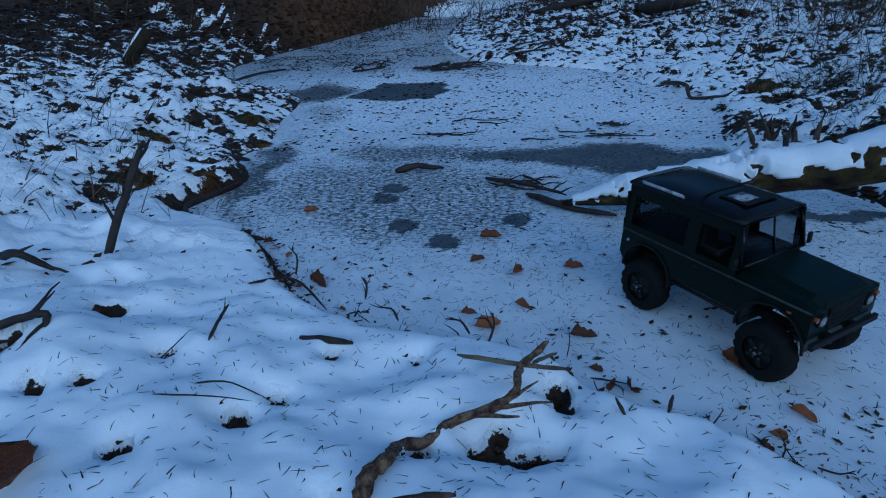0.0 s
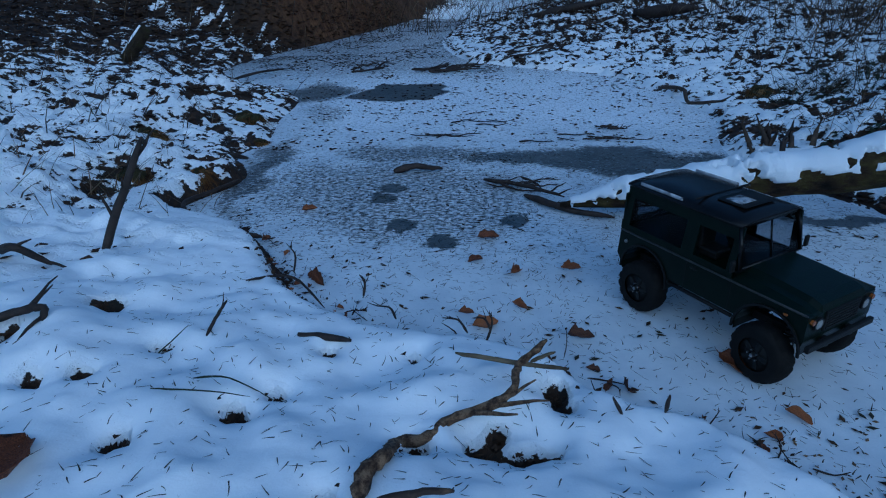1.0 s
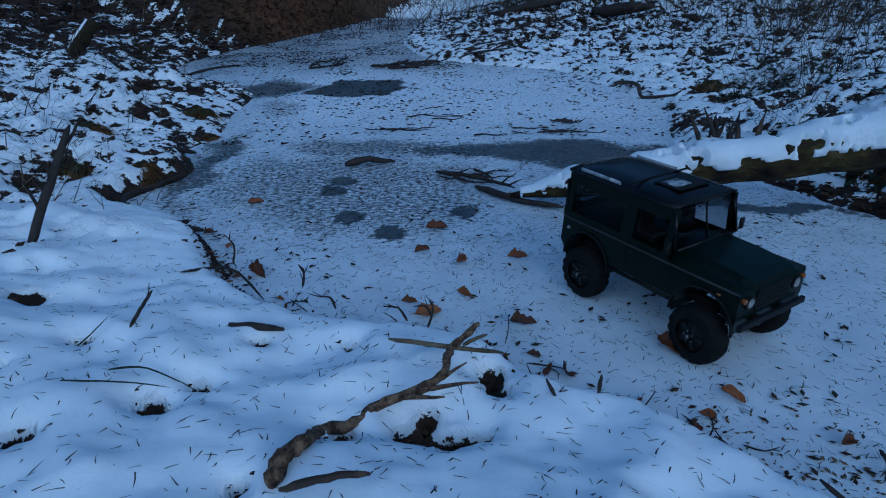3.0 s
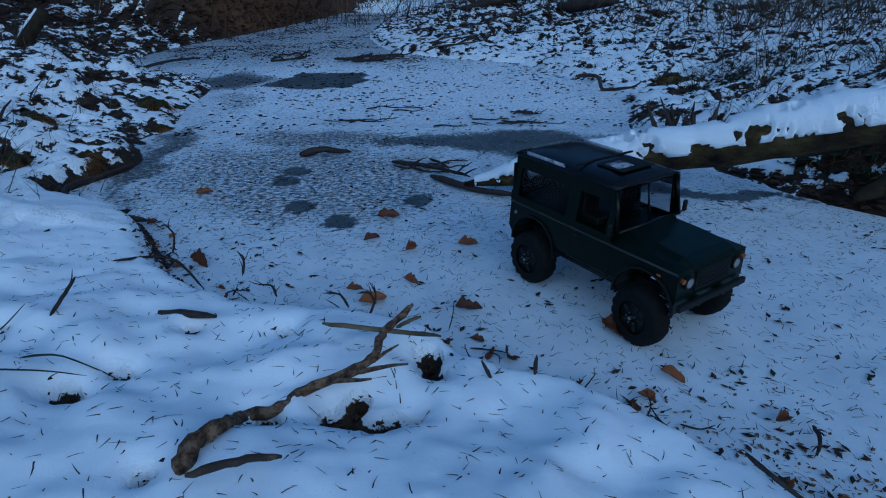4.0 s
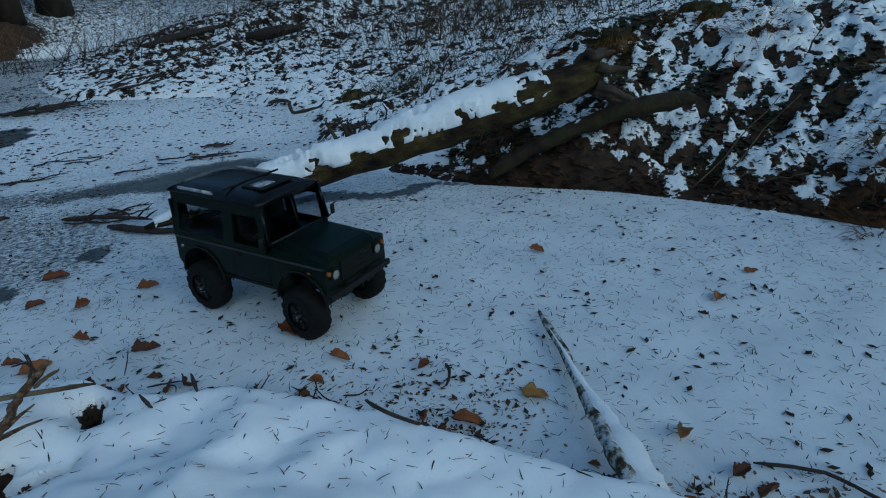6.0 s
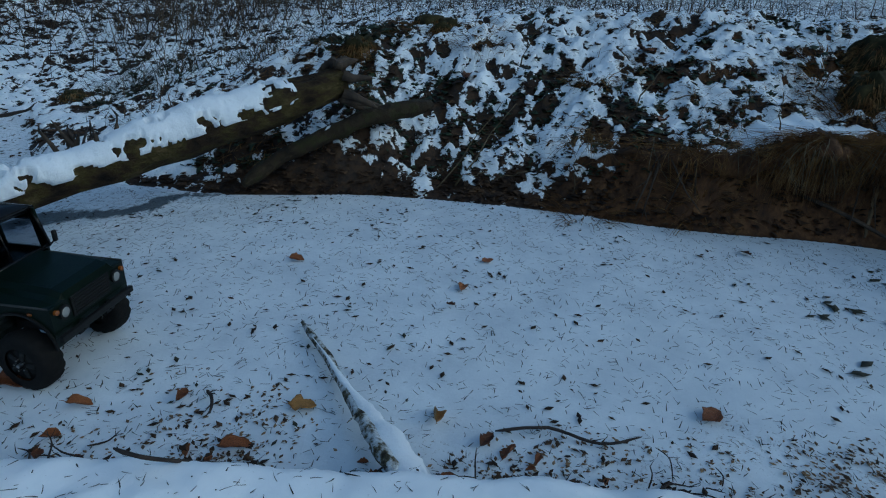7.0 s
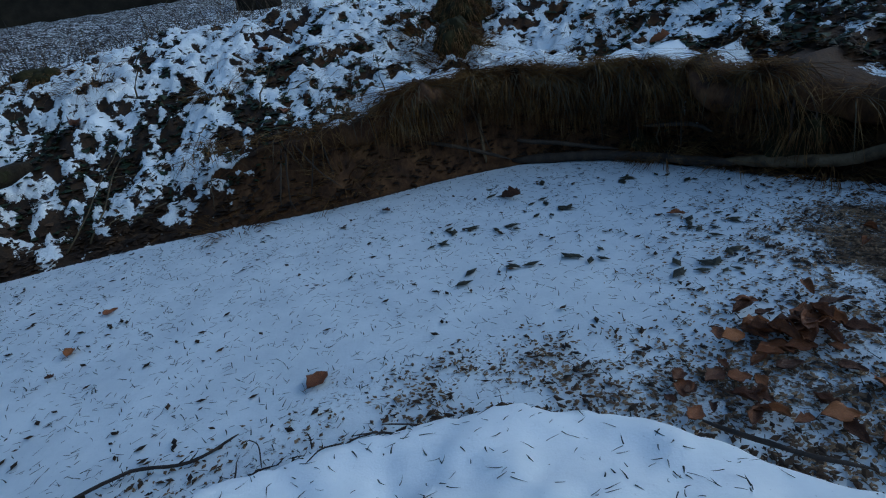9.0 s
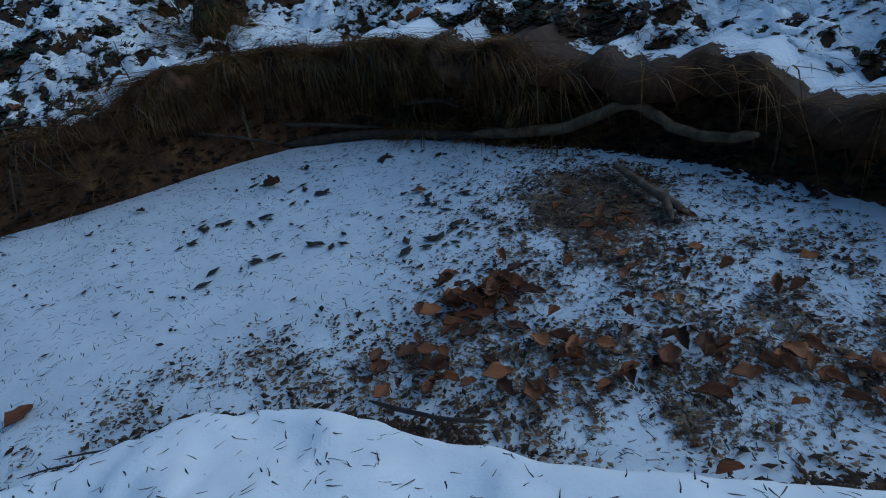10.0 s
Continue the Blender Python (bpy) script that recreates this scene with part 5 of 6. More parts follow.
stick([on(-0.235, 0.734, 0.004), on(-0.153, 0.719, 0.006)], 0.007, 0.005, 20, "short dark stick sunk in snow", mat=M_DARKTWIG)
stick([on(-0.367, 0.919, 0.01), on(-0.312, 1.008, 0.03), on(-0.239, 0.938, 0.005)], 0.003, 0.002, 21, "thin dark twig over snow", mat=M_DARKTWIG, twigs=2)
# the mossy stick at the edge of the ice, with its heap of snow
stick([(0.815, 0.56, 0.010), (0.765, 0.44, 0.014), (0.715, 0.34, 0.018), (0.665, 0.25, 0.030), (0.63, 0.18, 0.04)], 0.0055, 0.011, 22, "mossy stick half under snow at the ice edge", mat=M_PATCHED, twigs=3, wobble=0.26)
bm = bmesh.new()
spine = [Vector(p) for p in ((0.790, 0.50, 0.012), (0.765, 0.44, 0.016), (0.735, 0.375, 0.018), (0.712, 0.315, 0.020), (0.69, 0.262, 0.022), (0.665, 0.21, 0.024), (0.625, 0.13, 0.022))]
rings = []
for i in range(48):
    u = i / 47 * 5.999
    p = spine[int(u)].lerp(spine[int(u) + 1], u - int(u))
    wide = (0.0005, 0.002, 0.005, 0.009, 0.016, 0.024, 0.030)
    r = wide[int(u)] * (1 - u + int(u)) + wide[int(u) + 1] * (u - int(u))
    p = p + Vector((-0.003, 0, 0.005))
    r *= 0.95 + 0.25 * noise.noise(p * 26)
    ring = []
    for q in range(14):
        w = 2 * math.pi * q / 14
        n = Vector((math.cos(w) * 0.9, math.cos(w) * -0.4, math.sin(w) * 0.62))
        ring.append(bm.verts.new(p + n * r * (1 + 0.28 * noise.noise((p + n * r) * 60) + 0.1 * noise.noise((p + n * r) * 150))))
    rings.append(ring)
for r0, r1 in zip(rings, rings[1:]):
    for q in range(14):
        bm.faces.new((r0[q], r0[(q + 1) % 14], r1[(q + 1) % 14], r1[q]))
bm.faces.new(rings[0][::-1])
bm.faces.new(rings[-1])
tagged(link_mesh("snow_drift", bm, M_SNOW), "drift of snow lying along the mossy stick", "snow")
# twigs on the near shore
stick([(0.60, 0.52, 0.008), (0.595, 0.50, 0.008), (0.575, 0.475, 0.006)], 0.003, 0.002, 24, "small forked dark twig on ice", mat=M_DARKTWIG, twigs=4)
stick([on(0.420, 0.397, 0.03), on(0.444, 0.362, 0.02), on(0.54, 0.36, 0.008)], 0.0028, 0.002, 25, "thin dark twig on snow", mat=M_DARKTWIG)
stick([on(0.258, 0.574, 0.0), on(0.256, 0.565, 0.035)], 0.003, 0.0022, 26, "short dark twig standing in snow", mat=M_DARKTWIG)
stick([on(0.204, 0.571, 0.0), on(0.194, 0.585, 0.018)], 0.003, 0.002, 27, "short dark twig standing in snow", mat=M_DARKTWIG)
stick([(0.80, 0.145, 0.006), (0.85, 0.09, 0.008), (0.87, 0.02, 0.006), (0.92, -0.02, 0.006)], 0.0026, 0.0018, 28, "thin dark twig along the ice edge", mat=M_DARKTWIG, twigs=2)
stick([(0.90, -0.57, 0.05), (0.86, -0.64, 0.05), (0.845, -0.70, 0.045)], 0.003, 0.002, 29, "thin dark twig at the snow edge", mat=M_DARKTWIG)
stick([(1.46, -1.02, 0.034), (1.35, -1.03, 0.040), (1.22, -1.06, 0.036)], 0.006, 0.009, 30, "broken brown stick on gravel", twigs=1)
stick([(1.30, -1.055, 0.040), (1.21, -1.03, 0.034)], 0.006, 0.008, 32, "short broken stick on gravel")
for k, (p, q) in enumerate(((((0.02, 0.80, 0.04), (-0.02, 0.83, 0.05))), ((-0.10, 0.86, 0.03), (-0.14, 0.92, 0.02)), ((0.06, 0.84, 0.02), (0.03, 0.86, 0.03)),
                            ((-0.16, 0.90, 0.05), (-0.165, 0.91, 0.09)), ((-0.31, 1.02, 0.04), (-0.315, 1.03, 0.09)), ((0.05, 0.80, 0.02), (0.06, 0.83, 0.05)))):
    stick([p, tuple(0.5 * (a + b) + 0.006 for a, b in zip(p, q)), q], 0.0026, 0.001, 300 + k, "small dark twig at the shore", mat=M_DARKTWIG, twigs=3)
# roots and a washed-out log at the foot of the cut bank
stick([(1.96, -0.05, 0.10), (1.965, -0.16, 0.07), (1.985, -0.28, 0.02)], 0.006, 0.004, 33, "brown root in the cut bank", name="bank_root", category="root", mat=M_BARK)
stick([(2.00, -0.28, 0.012), (1.97, -0.48, 0.016), (1.90, -0.64, 0.016), (1.78, -0.80, 0.02)], 0.013, 0.011, 34, "reddish brown root along the ice", name="bank_root", category="root", mat=M_BARK)
stick([(1.80, -0.78, 0.02), (1.66, -0.96, 0.05), (1.585, -1.06, 0.10), (1.55, -1.10, 0.110), (1.48, -1.14, 0.082), (1.41, -1.19, 0.074), (1.34, -1.23, 0.094)], 0.014, 0.009, 35, "pale brown root arching over the stream edge", name="bank_root", category="root", mat=M_ROOT)
stick([(1.99, -0.30, 0.07), (1.985, -0.42, 0.05), (1.95, -0.56, 0.03)], 0.007, 0.005, 36, "brown root in the cut bank", name="bank_root", category="root", mat=M_BARK)
stick([(2.02, -0.20, 0.15), (1.985, -0.205, 0.09), (1.975, -0.21, 0.02)], 0.006, 0.004, 37, "brown root hanging down the cut bank", name="bank_root", category="root", mat=M_ROOT)
stick([(1.93, -0.62, 0.09), (1.86, -0.72, 0.10), (1.83, -0.76, 0.085)], 0.005, 0.004, 38, "brown root in the cut bank", name="bank_root", category="root", mat=M_BARK)
# the lower branch beside the log
stick([(1.16, 1.19, 0.035), (1.27, 1.17, 0.09), (1.37, 1.10, 0.145), (1.50, 1.02, 0.20), (1.66, 0.93, 0.225)], 0.019, 0.028, 39, "thick brown branch lying beside the log", name="branch", mat=M_MOSSBARK, category="branch", wobble=0.16)
# sticks on the far ground
stick([on(1.00, 2.85, 0.03), on(1.04, 2.66, 0.06), on(1.02, 2.52, 0.03), on(1.10, 2.36, 0.05)], 0.010, 0.006, 40, "dark crooked stick in far snow", mat=M_BARK, twigs=2)
stick([on(1.4, 4.7, 0.03), on(1.75, 4.4, 0.05)], 0.05, 0.035, 44, "dark log under snow far off", mat=M_DARKTWIG, twigs=1)
stick([on(0.7, 5.2, 0.03), on(1.3, 5.0, 0.05)], 0.035, 0.025, 45, "dark log under snow far off", mat=M_DARKTWIG)
stick([(-0.17, 1.72, 0.012), (-0.10, 1.74, 0.02), (-0.02, 1.74, 0.012)], 0.013, 0.006, 46, "dark rotten bark lying on ice", name="bark_piece", mat=M_DARKTWIG, category="bark")
stick([(0.10, 1.64, 0.010), (0.20, 1.57, 0.016), (0.30, 1.46, 0.02)], 0.007, 0.004, 47, "dark broken sticks before the log", mat=M_DARKTWIG, twigs=6)
stick([(0.20, 1.50, 0.012), (0.29, 1.40, 0.012), (0.40, 1.335, 0.012)], 0.010, 0.006, 48, "dark bark under the log's end", name="bark_piece", mat=M_DARKTWIG, category="bark")
stick([on(-1.16, 3.32, 0.01), on(-1.06, 3.50, 0.03), (-0.97, 3.72, 0.015)], 0.009, 0.005, 51, "dark branch reaching over the ice", mat=M_DARKTWIG, twigs=2)
stick([on(-0.66, 1.88, 0.01), on(-0.70, 1.75, 0.012)], 0.010, 0.006, 52, "dark stick lying on the bank", mat=M_DARKTWIG)


# roots and trunks hanging in the earth scar upstream
rngh = random.Random(402)
for k in range(16):
    y = rngh.uniform(4.9, 6.9)
    x = float(np.interp(y, [4.42, 5.35, 7.4], [-1.25, -0.91, -0.30])) - rngh.uniform(0.22, 0.60)
    h = ground_z(x, y)
    stick([(x, y, h + rngh.uniform(0.0, 0.25)), (x + rngh.gauss(0.06, 0.05), y + rngh.gauss(0, 0.06), 0.6 * h), (x + rngh.gauss(0.20, 0.06), y + rngh.gauss(0, 0.10), 0.02)], rngh.uniform(0.010, 0.030), 0.006, 404 + k,
          "dark root hanging down the earth bank", name="bank_root", category="root", mat=M_BARK, twigs=rngh.choice((1, 2, 4)))
# heaps and rows of broken dead branches on the far ice
rngd = random.Random(410)
for cx, cy, rx, ry, n, ln, r, turn in ((-0.47, 3.72, 0.08, 0.08, 7, 0.22, 0.009, 60), (0.05, 3.62, 0.16, 0.10, 10, 0.30, 0.009, 35), (0.55, 3.95, 0.25, 0.12, 8, 0.26, 0.008, 15),
                                       (0.80, 4.55, 0.30, 0.15, 9, 0.30, 0.010, 0), (-0.05, 2.16, 0.16, 0.03, 6, 0.14, 0.0030, 14), (0.16, 2.33, 0.10, 0.03, 4, 0.14, 0.0030, 0),
                                       (0.50, 2.08, 0.14, 0.04, 6, 0.16, 0.0034, -12), (0.62, 2.22, 0.08, 0.03, 6, 0.07, 0.0045, 0), (0.22, 1.60, 0.10, 0.04, 7, 0.13, 0.0040, -28), (0.36, 1.46, 0.07, 0.03, 6, 0.09, 0.0045, -20)):
    for k in range(n):
        x, y, w, l = rngd.gauss(cx, rx * 0.6), rngd.gauss(cy, ry * 0.6), radians(rngd.gauss(turn, 22)), ln * rngd.uniform(0.4, 1.1)
        u = [(-0.5, 0.0), (-0.2, rngd.uniform(-0.10, 0.10)), (0.12, rngd.uniform(-0.12, 0.12)), (0.5, rngd.uniform(-0.10, 0.10))]
        pts = [on(x + l * (a * math.cos(w) - b * math.sin(w)), y + l * (a * math.sin(w) + b * math.cos(w)), r * rngd.uniform(0.6, 2.4)) for a, b in u]
        stick(pts, r * rngd.uniform(0.6, 1.1), r * 0.35, 420 + k, "dark broken dead branch lying on snowy ice", name="dead_branch", mat=M_DARKTWIG, twigs=rngd.choice((1, 2, 3)), category="branch", wobble=0.2)


# rotten stump with splintered prongs
def stump(x, y, seed):
    rng = random.Random(seed)
    t = thing("tree_stump", "splintered rotten stump in snow behind the log", "stump", pose(*on(x, y, -0.02)))
    for k in range(11):
        a = rng.uniform(0, 6.28)
        r = rng.uniform(0.0, 0.07)
        p = Vector((r * math.cos(a), r * math.sin(a), 0))
        bm = bmesh.new()
        tube(bm, bent(p * 1.6, p + Vector((rng.uniform(-0.07, 0.07), rng.uniform(-0.07, 0.07), rng.uniform(0.03, 0.13))), 4, 0.018, rng),
             [0.013, 0.009, 0.007, 0.004, 0.0015], 7, 0.2, rng)
        part("prong", bm, M_BARK if k % 3 else M_DARKTWIG, t)
    return t


stump(1.03, 1.80, 3)


def cut_log(x, y):
    t = thing("log_piece", "short sawn log leaning on the far bank with snow", "log", pose(*on(x, y, 0.075), 0, 40, 20) @ Matrix.Scale(0.62, 4))
    bm = bmesh.new()
    tube(bm, [(0, 0, -0.16), (0, 0.004, -0.05), (0.004, 0, 0.06), (0, 0, 0.17)], [0.050, 0.050, 0.047, 0.043], 14, 0.07, random.Random(4))
    part("trunk", bm, M_MOSSBARK, t)
    bm = bmesh.new()
    tube(bm, [(-0.036, 0.02, -0.13), (-0.040, 0.02, 0.0), (-0.034, 0.02, 0.15)], [0.022, 0.027, 0.022], 10, 0.12, random.Random(5))
    part("snow_cover", bm, M_SNOW, t, "white snow on its upper side")


cut_log(-1.60, 3.22)


# ---- fallen leaves, one by one ----
LEAF_MATS = [varied("orange_brown_leaf", [(0.3, (0.060, 0.019, 0.007)), (0.5, (0.20, 0.068, 0.020)), (0.75, (0.34, 0.13, 0.036))], 45, 0.6, 0.35, 160, 0.0008, per_object=0.3),
             varied("dark_brown_leaf", [(0.3, (0.030, 0.011, 0.005)), (0.5, (0.12, 0.042, 0.014)), (0.75, (0.25, 0.09, 0.03))], 45, 0.6, 0.35, 160, 0.0008, per_object=0.3),
             varied("yellow_brown_leaf", [(0.3, (0.16, 0.075, 0.018)), (0.6, (0.33, 0.17, 0.045)), (0.8, (0.42, 0.25, 0.09))], 45, 0.6, 0.35, 160, 0.0008, per_object=0.3)]


def leaf_mesh(seed, curl, mat):
    """A pointed beech-like leaf one unit long, cupped and twisted, with a thickness and a stalk."""
    rng = random.Random(seed)
    bm = bmesh.new()
    nu, nv = 8, 4
    top, bot = [], []
    twist, bend = rng.uniform(-0.5, 0.5), rng.uniform(-0.5, 0.9) * curl
    for i in range(nu + 1):
        u = i / nu
        w = 0.34 * math.sin(math.pi * u ** 0.85) ** 0.8 * (1 + rng.uniform(-0.28, 0.22)) if 0 < i < nu else 0.012
        rt, rb = [], []
        for j in range(-nv, nv + 1):
            v = j / nv
            y = w * v * (1 - 0.25 * curl * abs(v))
            z = curl * 0.9 * w * v * v + bend * 0.5 * (u - 0.5) ** 2 + 0.05 * math.sin(11 * u + 5 * v) * abs(v) + rng.uniform(-0.015, 0.015) + twist * (u - 0.5) * y
            rt.append(bm.verts.new((u - 0.5, y, z + 0.006)))
            rb.append(bm.verts.new((u - 0.5, y, z - 0.006)))
        top.append(rt)
        bot.append(rb)
    for i in range(nu):
        for j in range(2 * nv):
            bm.faces.new((top[i][j], top[i + 1][j], top[i + 1][j + 1], top[i][j + 1]))
            bm.faces.new((bot[i][j], bot[i][j + 1], bot[i + 1][j + 1], bot[i + 1][j]))
        for j in (0, 2 * nv):
            bm.faces.new((top[i][j], bot[i][j], bot[i + 1][j], top[i + 1][j]))
    tube(bm, [(-0.5, 0, 0.0), (-0.6, rng.uniform(-0.03, 0.03), 0.02), (-0.72, rng.uniform(-0.08, 0.08), 0.01)], [0.012, 0.010, 0.007], 5)
    bmesh.ops.recalc_face_normals(bm, faces=bm.faces)
    me = bpy.data.meshes.new("fallen_leaf")
    bm.to_mesh(me)
    bm.free()
    me.polygons.foreach_set("use_smooth", [True] * len(me.polygons))
    me.materials.append(mat)
    return me


LEAVES = [[leaf_mesh(400 + 10 * m + k, 0.35 + 0.3 * k, LEAF_MATS[m]) for k in range(4)] for m in range(3)]
LEAF_WORDS = ["curled orange-brown dead leaf", "curled dark brown dead leaf", "yellowish brown dead leaf"]


def leaf(x, y, size, turn, tone, shape, tilt=0.0, where="lying on snowy ice", group="leaves on the ice", lift=0.0):
    px, py, pz = on(x, y, lift)
    ob = new("fallen_leaf", LEAVES[tone][shape])
    low = 0.10 * size
    ob.matrix_basis = pose(px, py, pz + low, tilt, tilt * 0.6, turn) @ Matrix.Scale(size, 4)
    return tagged(ob, LEAF_WORDS[tone] + " " + where, "leaf", group)


for x, y, s, turn, tone, shape, tilt in ((0.085, 1.245, 0.062, 10, 0, 1, 8), (0.127, 1.07, 0.055, 60, 1, 3, 25), (0.05, 1.13, 0.048, 35, 0, 2, 10), (0.435, 0.752, 0.070, -60, 0, 1, 12),
                                         (0.055, 0.88, 0.060, 20, 0, 0, 6), (-0.367, 1.436, 0.050, 30, 0, 1, 8), (0.213, 0.835, 0.055, -10, 1, 2, 6), (-0.272, 1.052, 0.060, -50, 1, 2, 30),
                                         (0.244, 1.082, 0.050, 0, 1, 3, 6), (0.122, 0.938, 0.040, -40, 1, 3, 10), (0.022, 0.918, 0.035, 0, 1, 3, 10), (0.253, 0.70, 0.055, 80, 1, 1, 45)):
    leaf(x, y, 0.82 * s, turn, tone, shape, tilt)
for x, y, s, turn, tone, shape, tilt in ((0.985, 0.772, 0.042, -60, 0, 1, 12), (1.256, 0.452, 0.038, -20, 1, 0, 8), (1.116, 0.423, 0.040, 30, 0, 1, 10), (1.045, 0.40, 0.026, 90, 1, 2, 20),
                                         (0.668, 0.390, 0.050, -55, 2, 0, 4), (0.559, 0.396, 0.052, -40, 0, 2, 12), (0.770, 0.226, 0.048, 40, 2, 3, 30), (0.473, 0.635, 0.045, -50, 0, 2, 10),
                                         (0.571, 0.538, 0.040, 30, 1, 3, 20), (1.704, 0.008, 0.036, 60, 1, 1, 10), (1.72, -0.30, 0.070, 60, 1, 3, 25), (1.03, -0.085, 0.052, -20, 0, 0, 5),
                                         (0.777, 0.144, 0.04, 0, 1, 2, 8), (1.548, -0.64, 0.042, 70, 0, 0, 6)):
    leaf(x, y, 0.82 * s, turn, tone, shape, tilt)
leaf(-0.445, 0.43, 0.075, 100, 0, 1, 10, "lying on near snow", "leaves on the bank")
leaf(2.30, 0.53, 0.10, 20, 1, 0, 10, "lying on the snowy bank", "leaves on the bank")

# the drift of leaves against the gravel
rngl = random.Random(77)
for k in range(36):
    leaf(1.11 + rngl.gauss(0, 0.038), -0.715 + rngl.gauss(0, 0.036), rngl.uniform(0.024, 0.044), rngl.uniform(0, 360), rngl.choice((0, 0, 1)), rngl.randrange(3), rngl.uniform(-20, 20),
         "in a drift on the ice", "leaf drift", lift=rngl.uniform(0.0, 0.016))
for k in range(64):
    t = rngl.uniform(0, 1)
    leaf(1.00 - 0.14 * t + rngl.gauss(0, 0.03), -0.56 - 0.56 * t + rngl.gauss(0, 0.03), rngl.uniform(0.018, 0.040), rngl.uniform(0, 360), rngl.choice((0, 1, 1)), rngl.randrange(3),
         rngl.uniform(-18, 18), "along the icy shore", "leaf drift", lift=rngl.uniform(0.0, 0.008))
for k in range(46):
    leaf(1.14 + rngl.gauss(0, 0.16), -0.96 + rngl.gauss(0, 0.11), rngl.uniform(0.016, 0.036), rngl.uniform(0, 360), rngl.choice((0, 1, 1)), rngl.randrange(4),
         rngl.uniform(-25, 25), "scattered over frozen gravel", "leaves on the gravel", lift=0.010)
for k in range(26):
    x, y = 1.95 + rngl.gauss(0, 0.22), -0.15 + rngl.gauss(0, 0.5)
    size, turn, tone, shape, tilt = rngl.uniform(0.035, 0.07), rngl.uniform(0, 360), rngl.choice((0, 1, 1)), rngl.randrange(4), rngl.uniform(-20, 20)
    if shore_distance(x, y)[0][0] > 0.28:
        leaf(x, y, size, turn, tone, shape, tilt, "on the snowy bank", "leaves on the bank", lift=0.006)



# ---- twigs and scraps along the near shore ----
rngt = random.Random(91)
for k in range(44):
    i = rngt.randrange(0, 10)
    a, b = NEAR_SHORE[14:][min(i, 13)], NEAR_SHORE[14:][min(i, 13) + 1]
    t = rngt.uniform(0, 1)
    x, y = a[0] + (b[0] - a[0]) * t + rngt.gauss(0, 0.018), a[1] + (b[1] - a[1]) * t + rngt.gauss(0, 0.018)
    w, ln = rngt.uniform(0, 6.28), rngt.uniform(0.02, 0.065)
    p, q = on(x, y, 0.002), on(x + ln * math.cos(w), y + ln * math.sin(w), rngt.uniform(0.0, 0.02))
    m = tuple(0.5 * (u + v) + rngt.uniform(-0.005, 0.008) for u, v in zip(p, q))
    stick([p, m, q], rngt.uniform(0.0009, 0.0019), 0.0006, 600 + k, "small dark twig on the snowy shore", name="twig", mat=M_DARKTWIG, twigs=rngt.choice((0, 1, 3)), category="twig")


# ---- moss and grass humps on the left bank and above the log ----
for k, (x, y, r, h) in enumerate(((-0.98, 1.90, 0.05, 0.05), (-0.86, 1.53, 0.045, 0.04), (-0.72, 1.62, 0.03, 0.03), (-0.79, 2.33, 0.06, 0.05), (-0.68, 2.09, 0.03, 0.03),
                                  (1.34, 2.57, 0.06, 0.06), (1.79, 1.35, 0.06, 0.06), (2.12, 1.22, 0.06, 0.06), (2.55, -0.10, 0.09, 0.10))):
    grass_mound(x, y, r, h, 530 + k)


# ---- leafless undergrowth at the wood's edge ----
rng = np.random.default_rng(700)
stems = []
for x, y, r, h, n in ((2.05, 4.1, 0.35, 0.45, 160), (2.5, 3.5, 0.30, 0.40, 160), (2.9, 3.6, 0.35, 0.5, 180), (3.3, 3.2, 0.3, 0.45, 160), (1.4, 5.2, 0.45, 0.5, 160), (0.2, 6.0, 0.4, 0.5, 140),
                      (-1.3, 5.8, 0.4, 0.6, 140), (-2.6, 5.2, 0.5, 0.5, 140), (3.7, 2.4, 0.5, 0.3, 200), (4.4, 0.8, 0.6, 0.3, 200), (4.2, 1.8, 0.6, 0.3, 200), (4.2, -0.4, 0.5, 0.3, 160), (3.9, -1.3, 0.4, 0.25, 140), (-0.7, 6.4, 0.4, 0.6, 140), (1.5, 2.5, 0.10, 0.12, 40), (1.33, 2.1, 0.09, 0.10, 30),
                      (1.25, 1.85, 0.07, 0.10, 30), (1.78, 1.95, 0.12, 0.12, 40), (-1.05, 1.6, 0.14, 0.12, 50), (-1.15, 2.2, 0.16, 0.12, 50),
                      (-0.78, 1.36, 0.10, 0.09, 40), (-1.02, 1.28, 0.14, 0.10, 40), (-1.5, 2.2, 0.30, 0.16, 60), (-1.7, 3.2, 0.40, 0.22, 90), (2.2, 3.0, 0.32, 0.32, 240), (1.75, 2.45, 0.14, 0.18, 130), (1.95, 2.0, 0.12, 0.16, 110)):
    px, py = x + rng.normal(0, r, n), y + rng.normal(0, r, n)
    ln = h * rng.uniform(0.4, 1.1, n)
    stems.append(np.stack([px, py, heights(px, py)[0] - 0.01, rng.normal(0, 0.5, n) * ln, rng.normal(0, 0.5, n) * ln, ln, -ln * rng.uniform(0, 0.5, n), rng.uniform(0.0012, 0.0035, n) * (0.5 + h)], 1))
stems = np.concatenate(stems)
for k, (mat, word) in enumerate(((M_DARKTWIG, "dark"), (M_TWIG, "brown"), (M_STRAW, "straw-coloured"))):
    q = stems[k::3]
    tagged(blades("undergrowth", q[:, :3], q[:, :3] + q[:, 3:6], np.stack([0.3 * q[:, 3], -0.3 * q[:, 4], q[:, 6]], 1), q[:, 7], mat),
           "leafless tangle of thin %s stems at the wood's edge" % word, "undergrowth", kind="stuff")


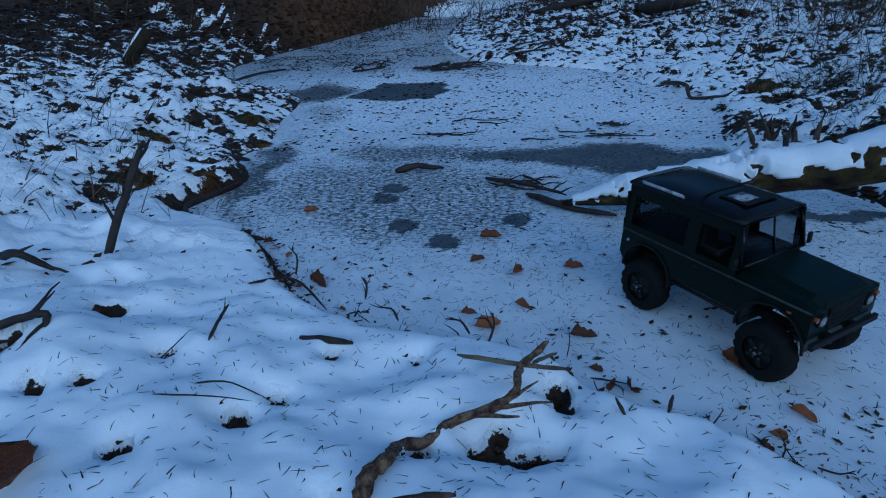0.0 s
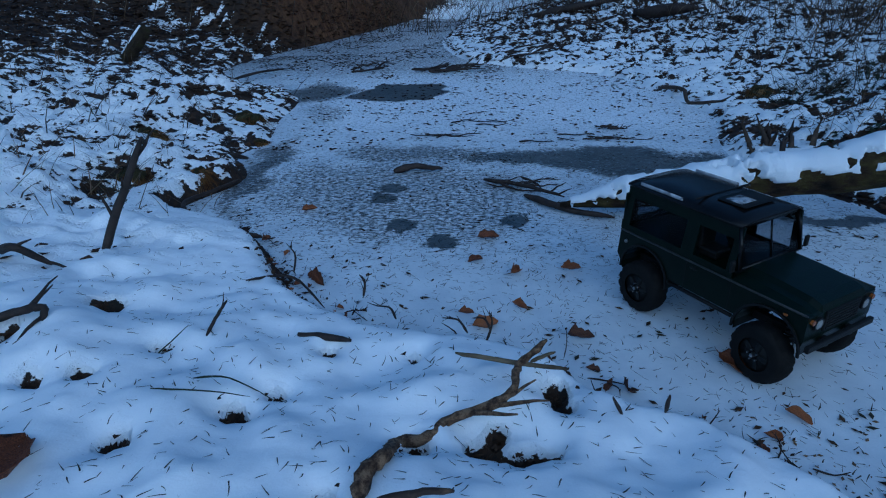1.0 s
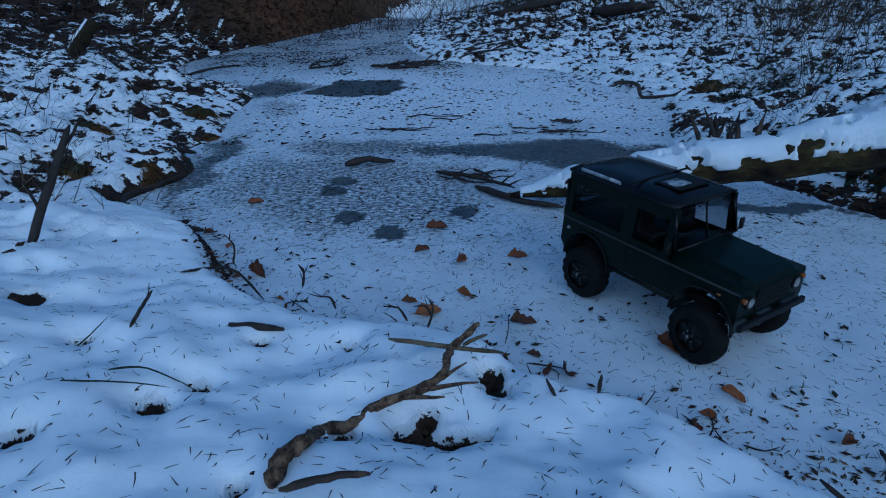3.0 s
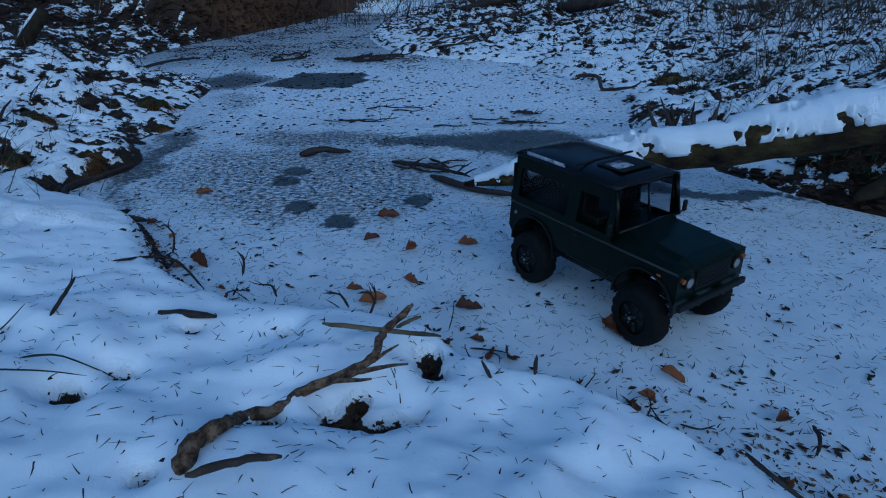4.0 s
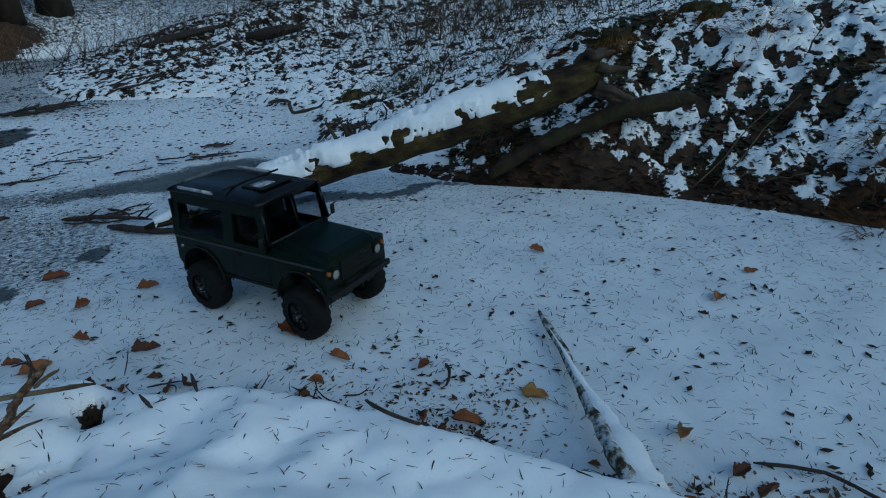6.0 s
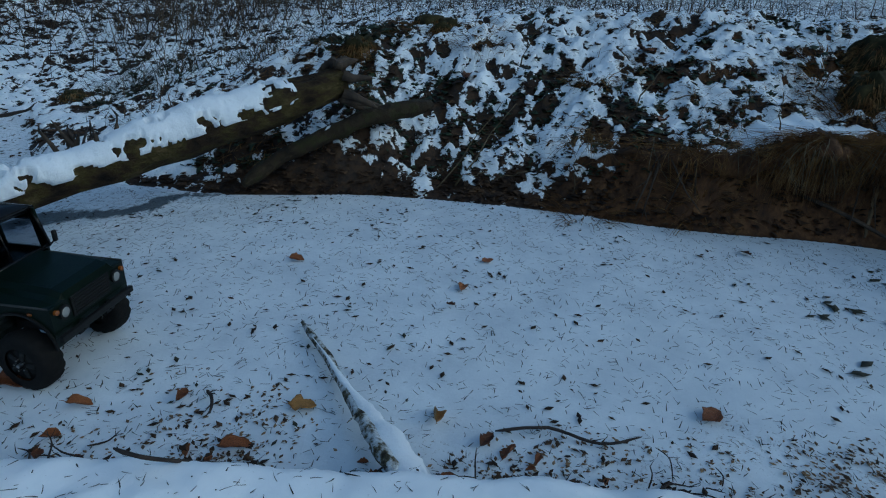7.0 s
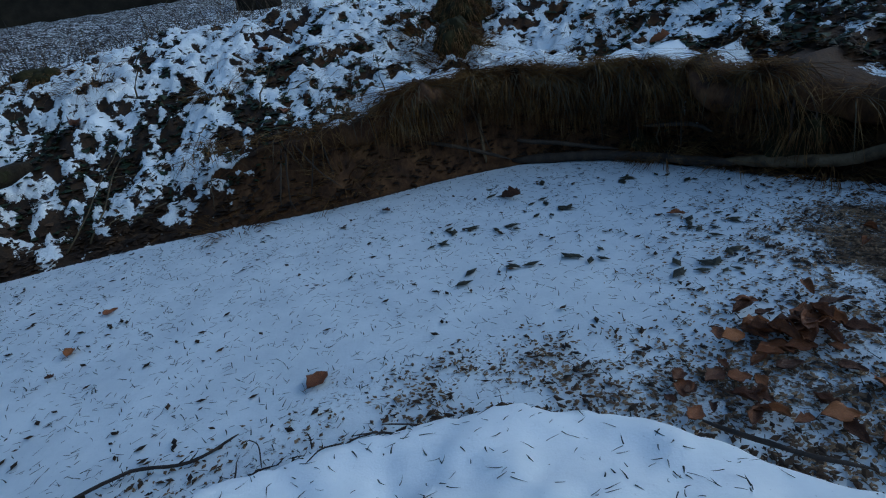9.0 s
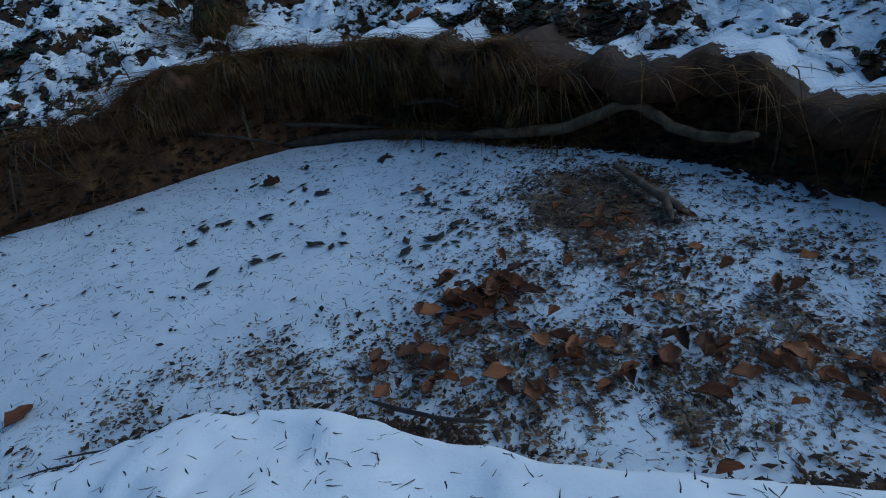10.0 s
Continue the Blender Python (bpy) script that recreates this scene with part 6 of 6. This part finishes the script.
# ---- sinking leaf scraps in dark melted slots on the ice ----
rng = np.random.default_rng(33)
cx, cy = rng.uniform(0.15, 1.9, 34), rng.uniform(-0.7, 1.6, 34)
k = np.repeat(np.arange(34), 5)
x, y = cx[k] + rng.normal(0, 0.020, len(k)), cy[k] + rng.normal(0, 0.014, len(k))
inside = shore_distance(x, y)[0] < -0.05
x, y = x[inside], y[inside]
tagged(chips("melted_scraps", x, y, rng.uniform(0.003, 0.009, len(x)), M_NEEDLE, 34, 0.1, 2.4), "dark scraps sunk into small melted slots", "leaf litter", kind="stuff")
# broken snow and dark grass blades beside the bent branch
stick([on(-0.357, 0.544, 0.006), on(-0.294, 0.553, 0.02), on(-0.254, 0.569, 0.008)], 0.0013, 0.0005, 801, "green grass blade lying in near snow", name="green_stalk", mat=M_GREENLEAF, category="stalk")
stick([on(-0.322, 0.577, 0.004), on(-0.278, 0.578, 0.018), on(-0.236, 0.601, 0.004)], 0.0016, 0.0005, 802, "green grass blade lying in near snow", name="green_stalk", mat=M_GREENLEAF, category="stalk")
stick([on(-0.414, 0.665, 0.0), on(-0.401, 0.680, 0.022), on(-0.365, 0.679, 0.034)], 0.0013, 0.0005, 803, "green grass blade standing in near snow", name="green_stalk", mat=M_GREENLEAF, category="stalk")
# broken straw stems lying down the cut bank
rngs = random.Random(55)
for k, (x, y) in enumerate(((1.72, 0.62), (1.78, 0.5), (1.66, 0.72), (1.86, 0.32), (1.95, 0.2), (2.08, -0.15), (2.02, -0.60), (2.05, -0.70), (1.80, 0.75), (1.62, 0.85), (1.9, 0.55), (2.1, 0.3))):
    a = rngs.uniform(0.6, 2.6)
    ln = rngs.uniform(0.10, 0.24)
    stalk(on(x, y, 0.02), on(x - 0.6 * ln * math.sin(a), y + ln * 0.5 * math.cos(a), rngs.uniform(0.02, 0.07)), 0.0018, 820 + k, label="pale broken straw stem lying on the cut bank")

# small dark leaves caught along the near shore
for k in range(46):
    i = rngt.randrange(0, 8)
    a, b = NEAR_SHORE[14:][i], NEAR_SHORE[14:][i + 1]
    t = rngt.uniform(0, 1)
    leaf(a[0] + (b[0] - a[0]) * t + rngt.gauss(0.01, 0.02), a[1] + (b[1] - a[1]) * t + rngt.gauss(0.01, 0.02), rngt.uniform(0.012, 0.030), rngt.uniform(0, 360), rngt.choice((1, 1, 0)), rngt.randrange(4),
         rngt.uniform(-40, 40), "caught on the snowy shore", "leaves on the shore")

# rootlets dangling from the turf over the cut bank
rngr = random.Random(62)
for k in range(22):
    i = rngr.randrange(0, len(CUT))
    if CUT[i, 1] < -0.95 or CUT[i, 1] > 0.30:
        continue
    e, w, h = rngr.uniform(0.02, 0.07), rngr.gauss(0, 0.05), float(CREST[i])
    p = CUT[i] + CUT_N[i] * (e + 0.02)
    q = CUT[i] + CUT_N[i] * (e - 0.015) + CUT_T[i] * w
    stick([(p[0], p[1], h - 0.01), (0.5 * (p[0] + q[0]) - 0.01 * CUT_N[i, 0], 0.5 * (p[1] + q[1]) - 0.01 * CUT_N[i, 1], 0.55 * h), (q[0], q[1], rngr.uniform(0.01, 0.3) * h)],
          rngr.uniform(0.0018, 0.0045), 0.0012, 640 + k, "thin brown root dangling from the turf", name="dangling_root", mat=M_BARK, twigs=rngr.choice((0, 1, 2)), category="root")
# snow left along the lower branch
bm = bmesh.new()
rings = []
for i in range(40):
    t = i / 39
    p = Vector((1.27, 1.17, 0.09)).lerp(Vector((1.37, 1.10, 0.145)), t / 0.35) if t < 0.35 else Vector((1.37, 1.10, 0.145)).lerp(Vector((1.52, 1.01, 0.205)), (t - 0.35) / 0.65)
    r = 0.017 * (0.75 + 0.9 * noise.noise(p * 21)) * math.sin(math.pi * min(max(t, 0.02), 0.98)) ** 0.4
    n = 12
    rings.append([bm.verts.new(p + Vector((0.4 * math.cos(6.283 * q / n) * r, 0.9 * math.cos(6.283 * q / n) * r, 0.013 + 0.7 * math.sin(6.283 * q / n) * r * (1 + 0.3 * noise.noise(p * 60 + Vector((q, 0, 0))))))) for q in range(n)])
for r0, r1 in zip(rings, rings[1:]):
    for q in range(12):
        bm.faces.new((r0[q], r0[(q + 1) % 12], r1[(q + 1) % 12], r1[q]))
bm.faces.new(rings[0][::-1])
bm.faces.new(rings[-1])
tagged(link_mesh("snow_ridge", bm, M_SNOW), "ridge of snow resting on a fallen branch", "snow")
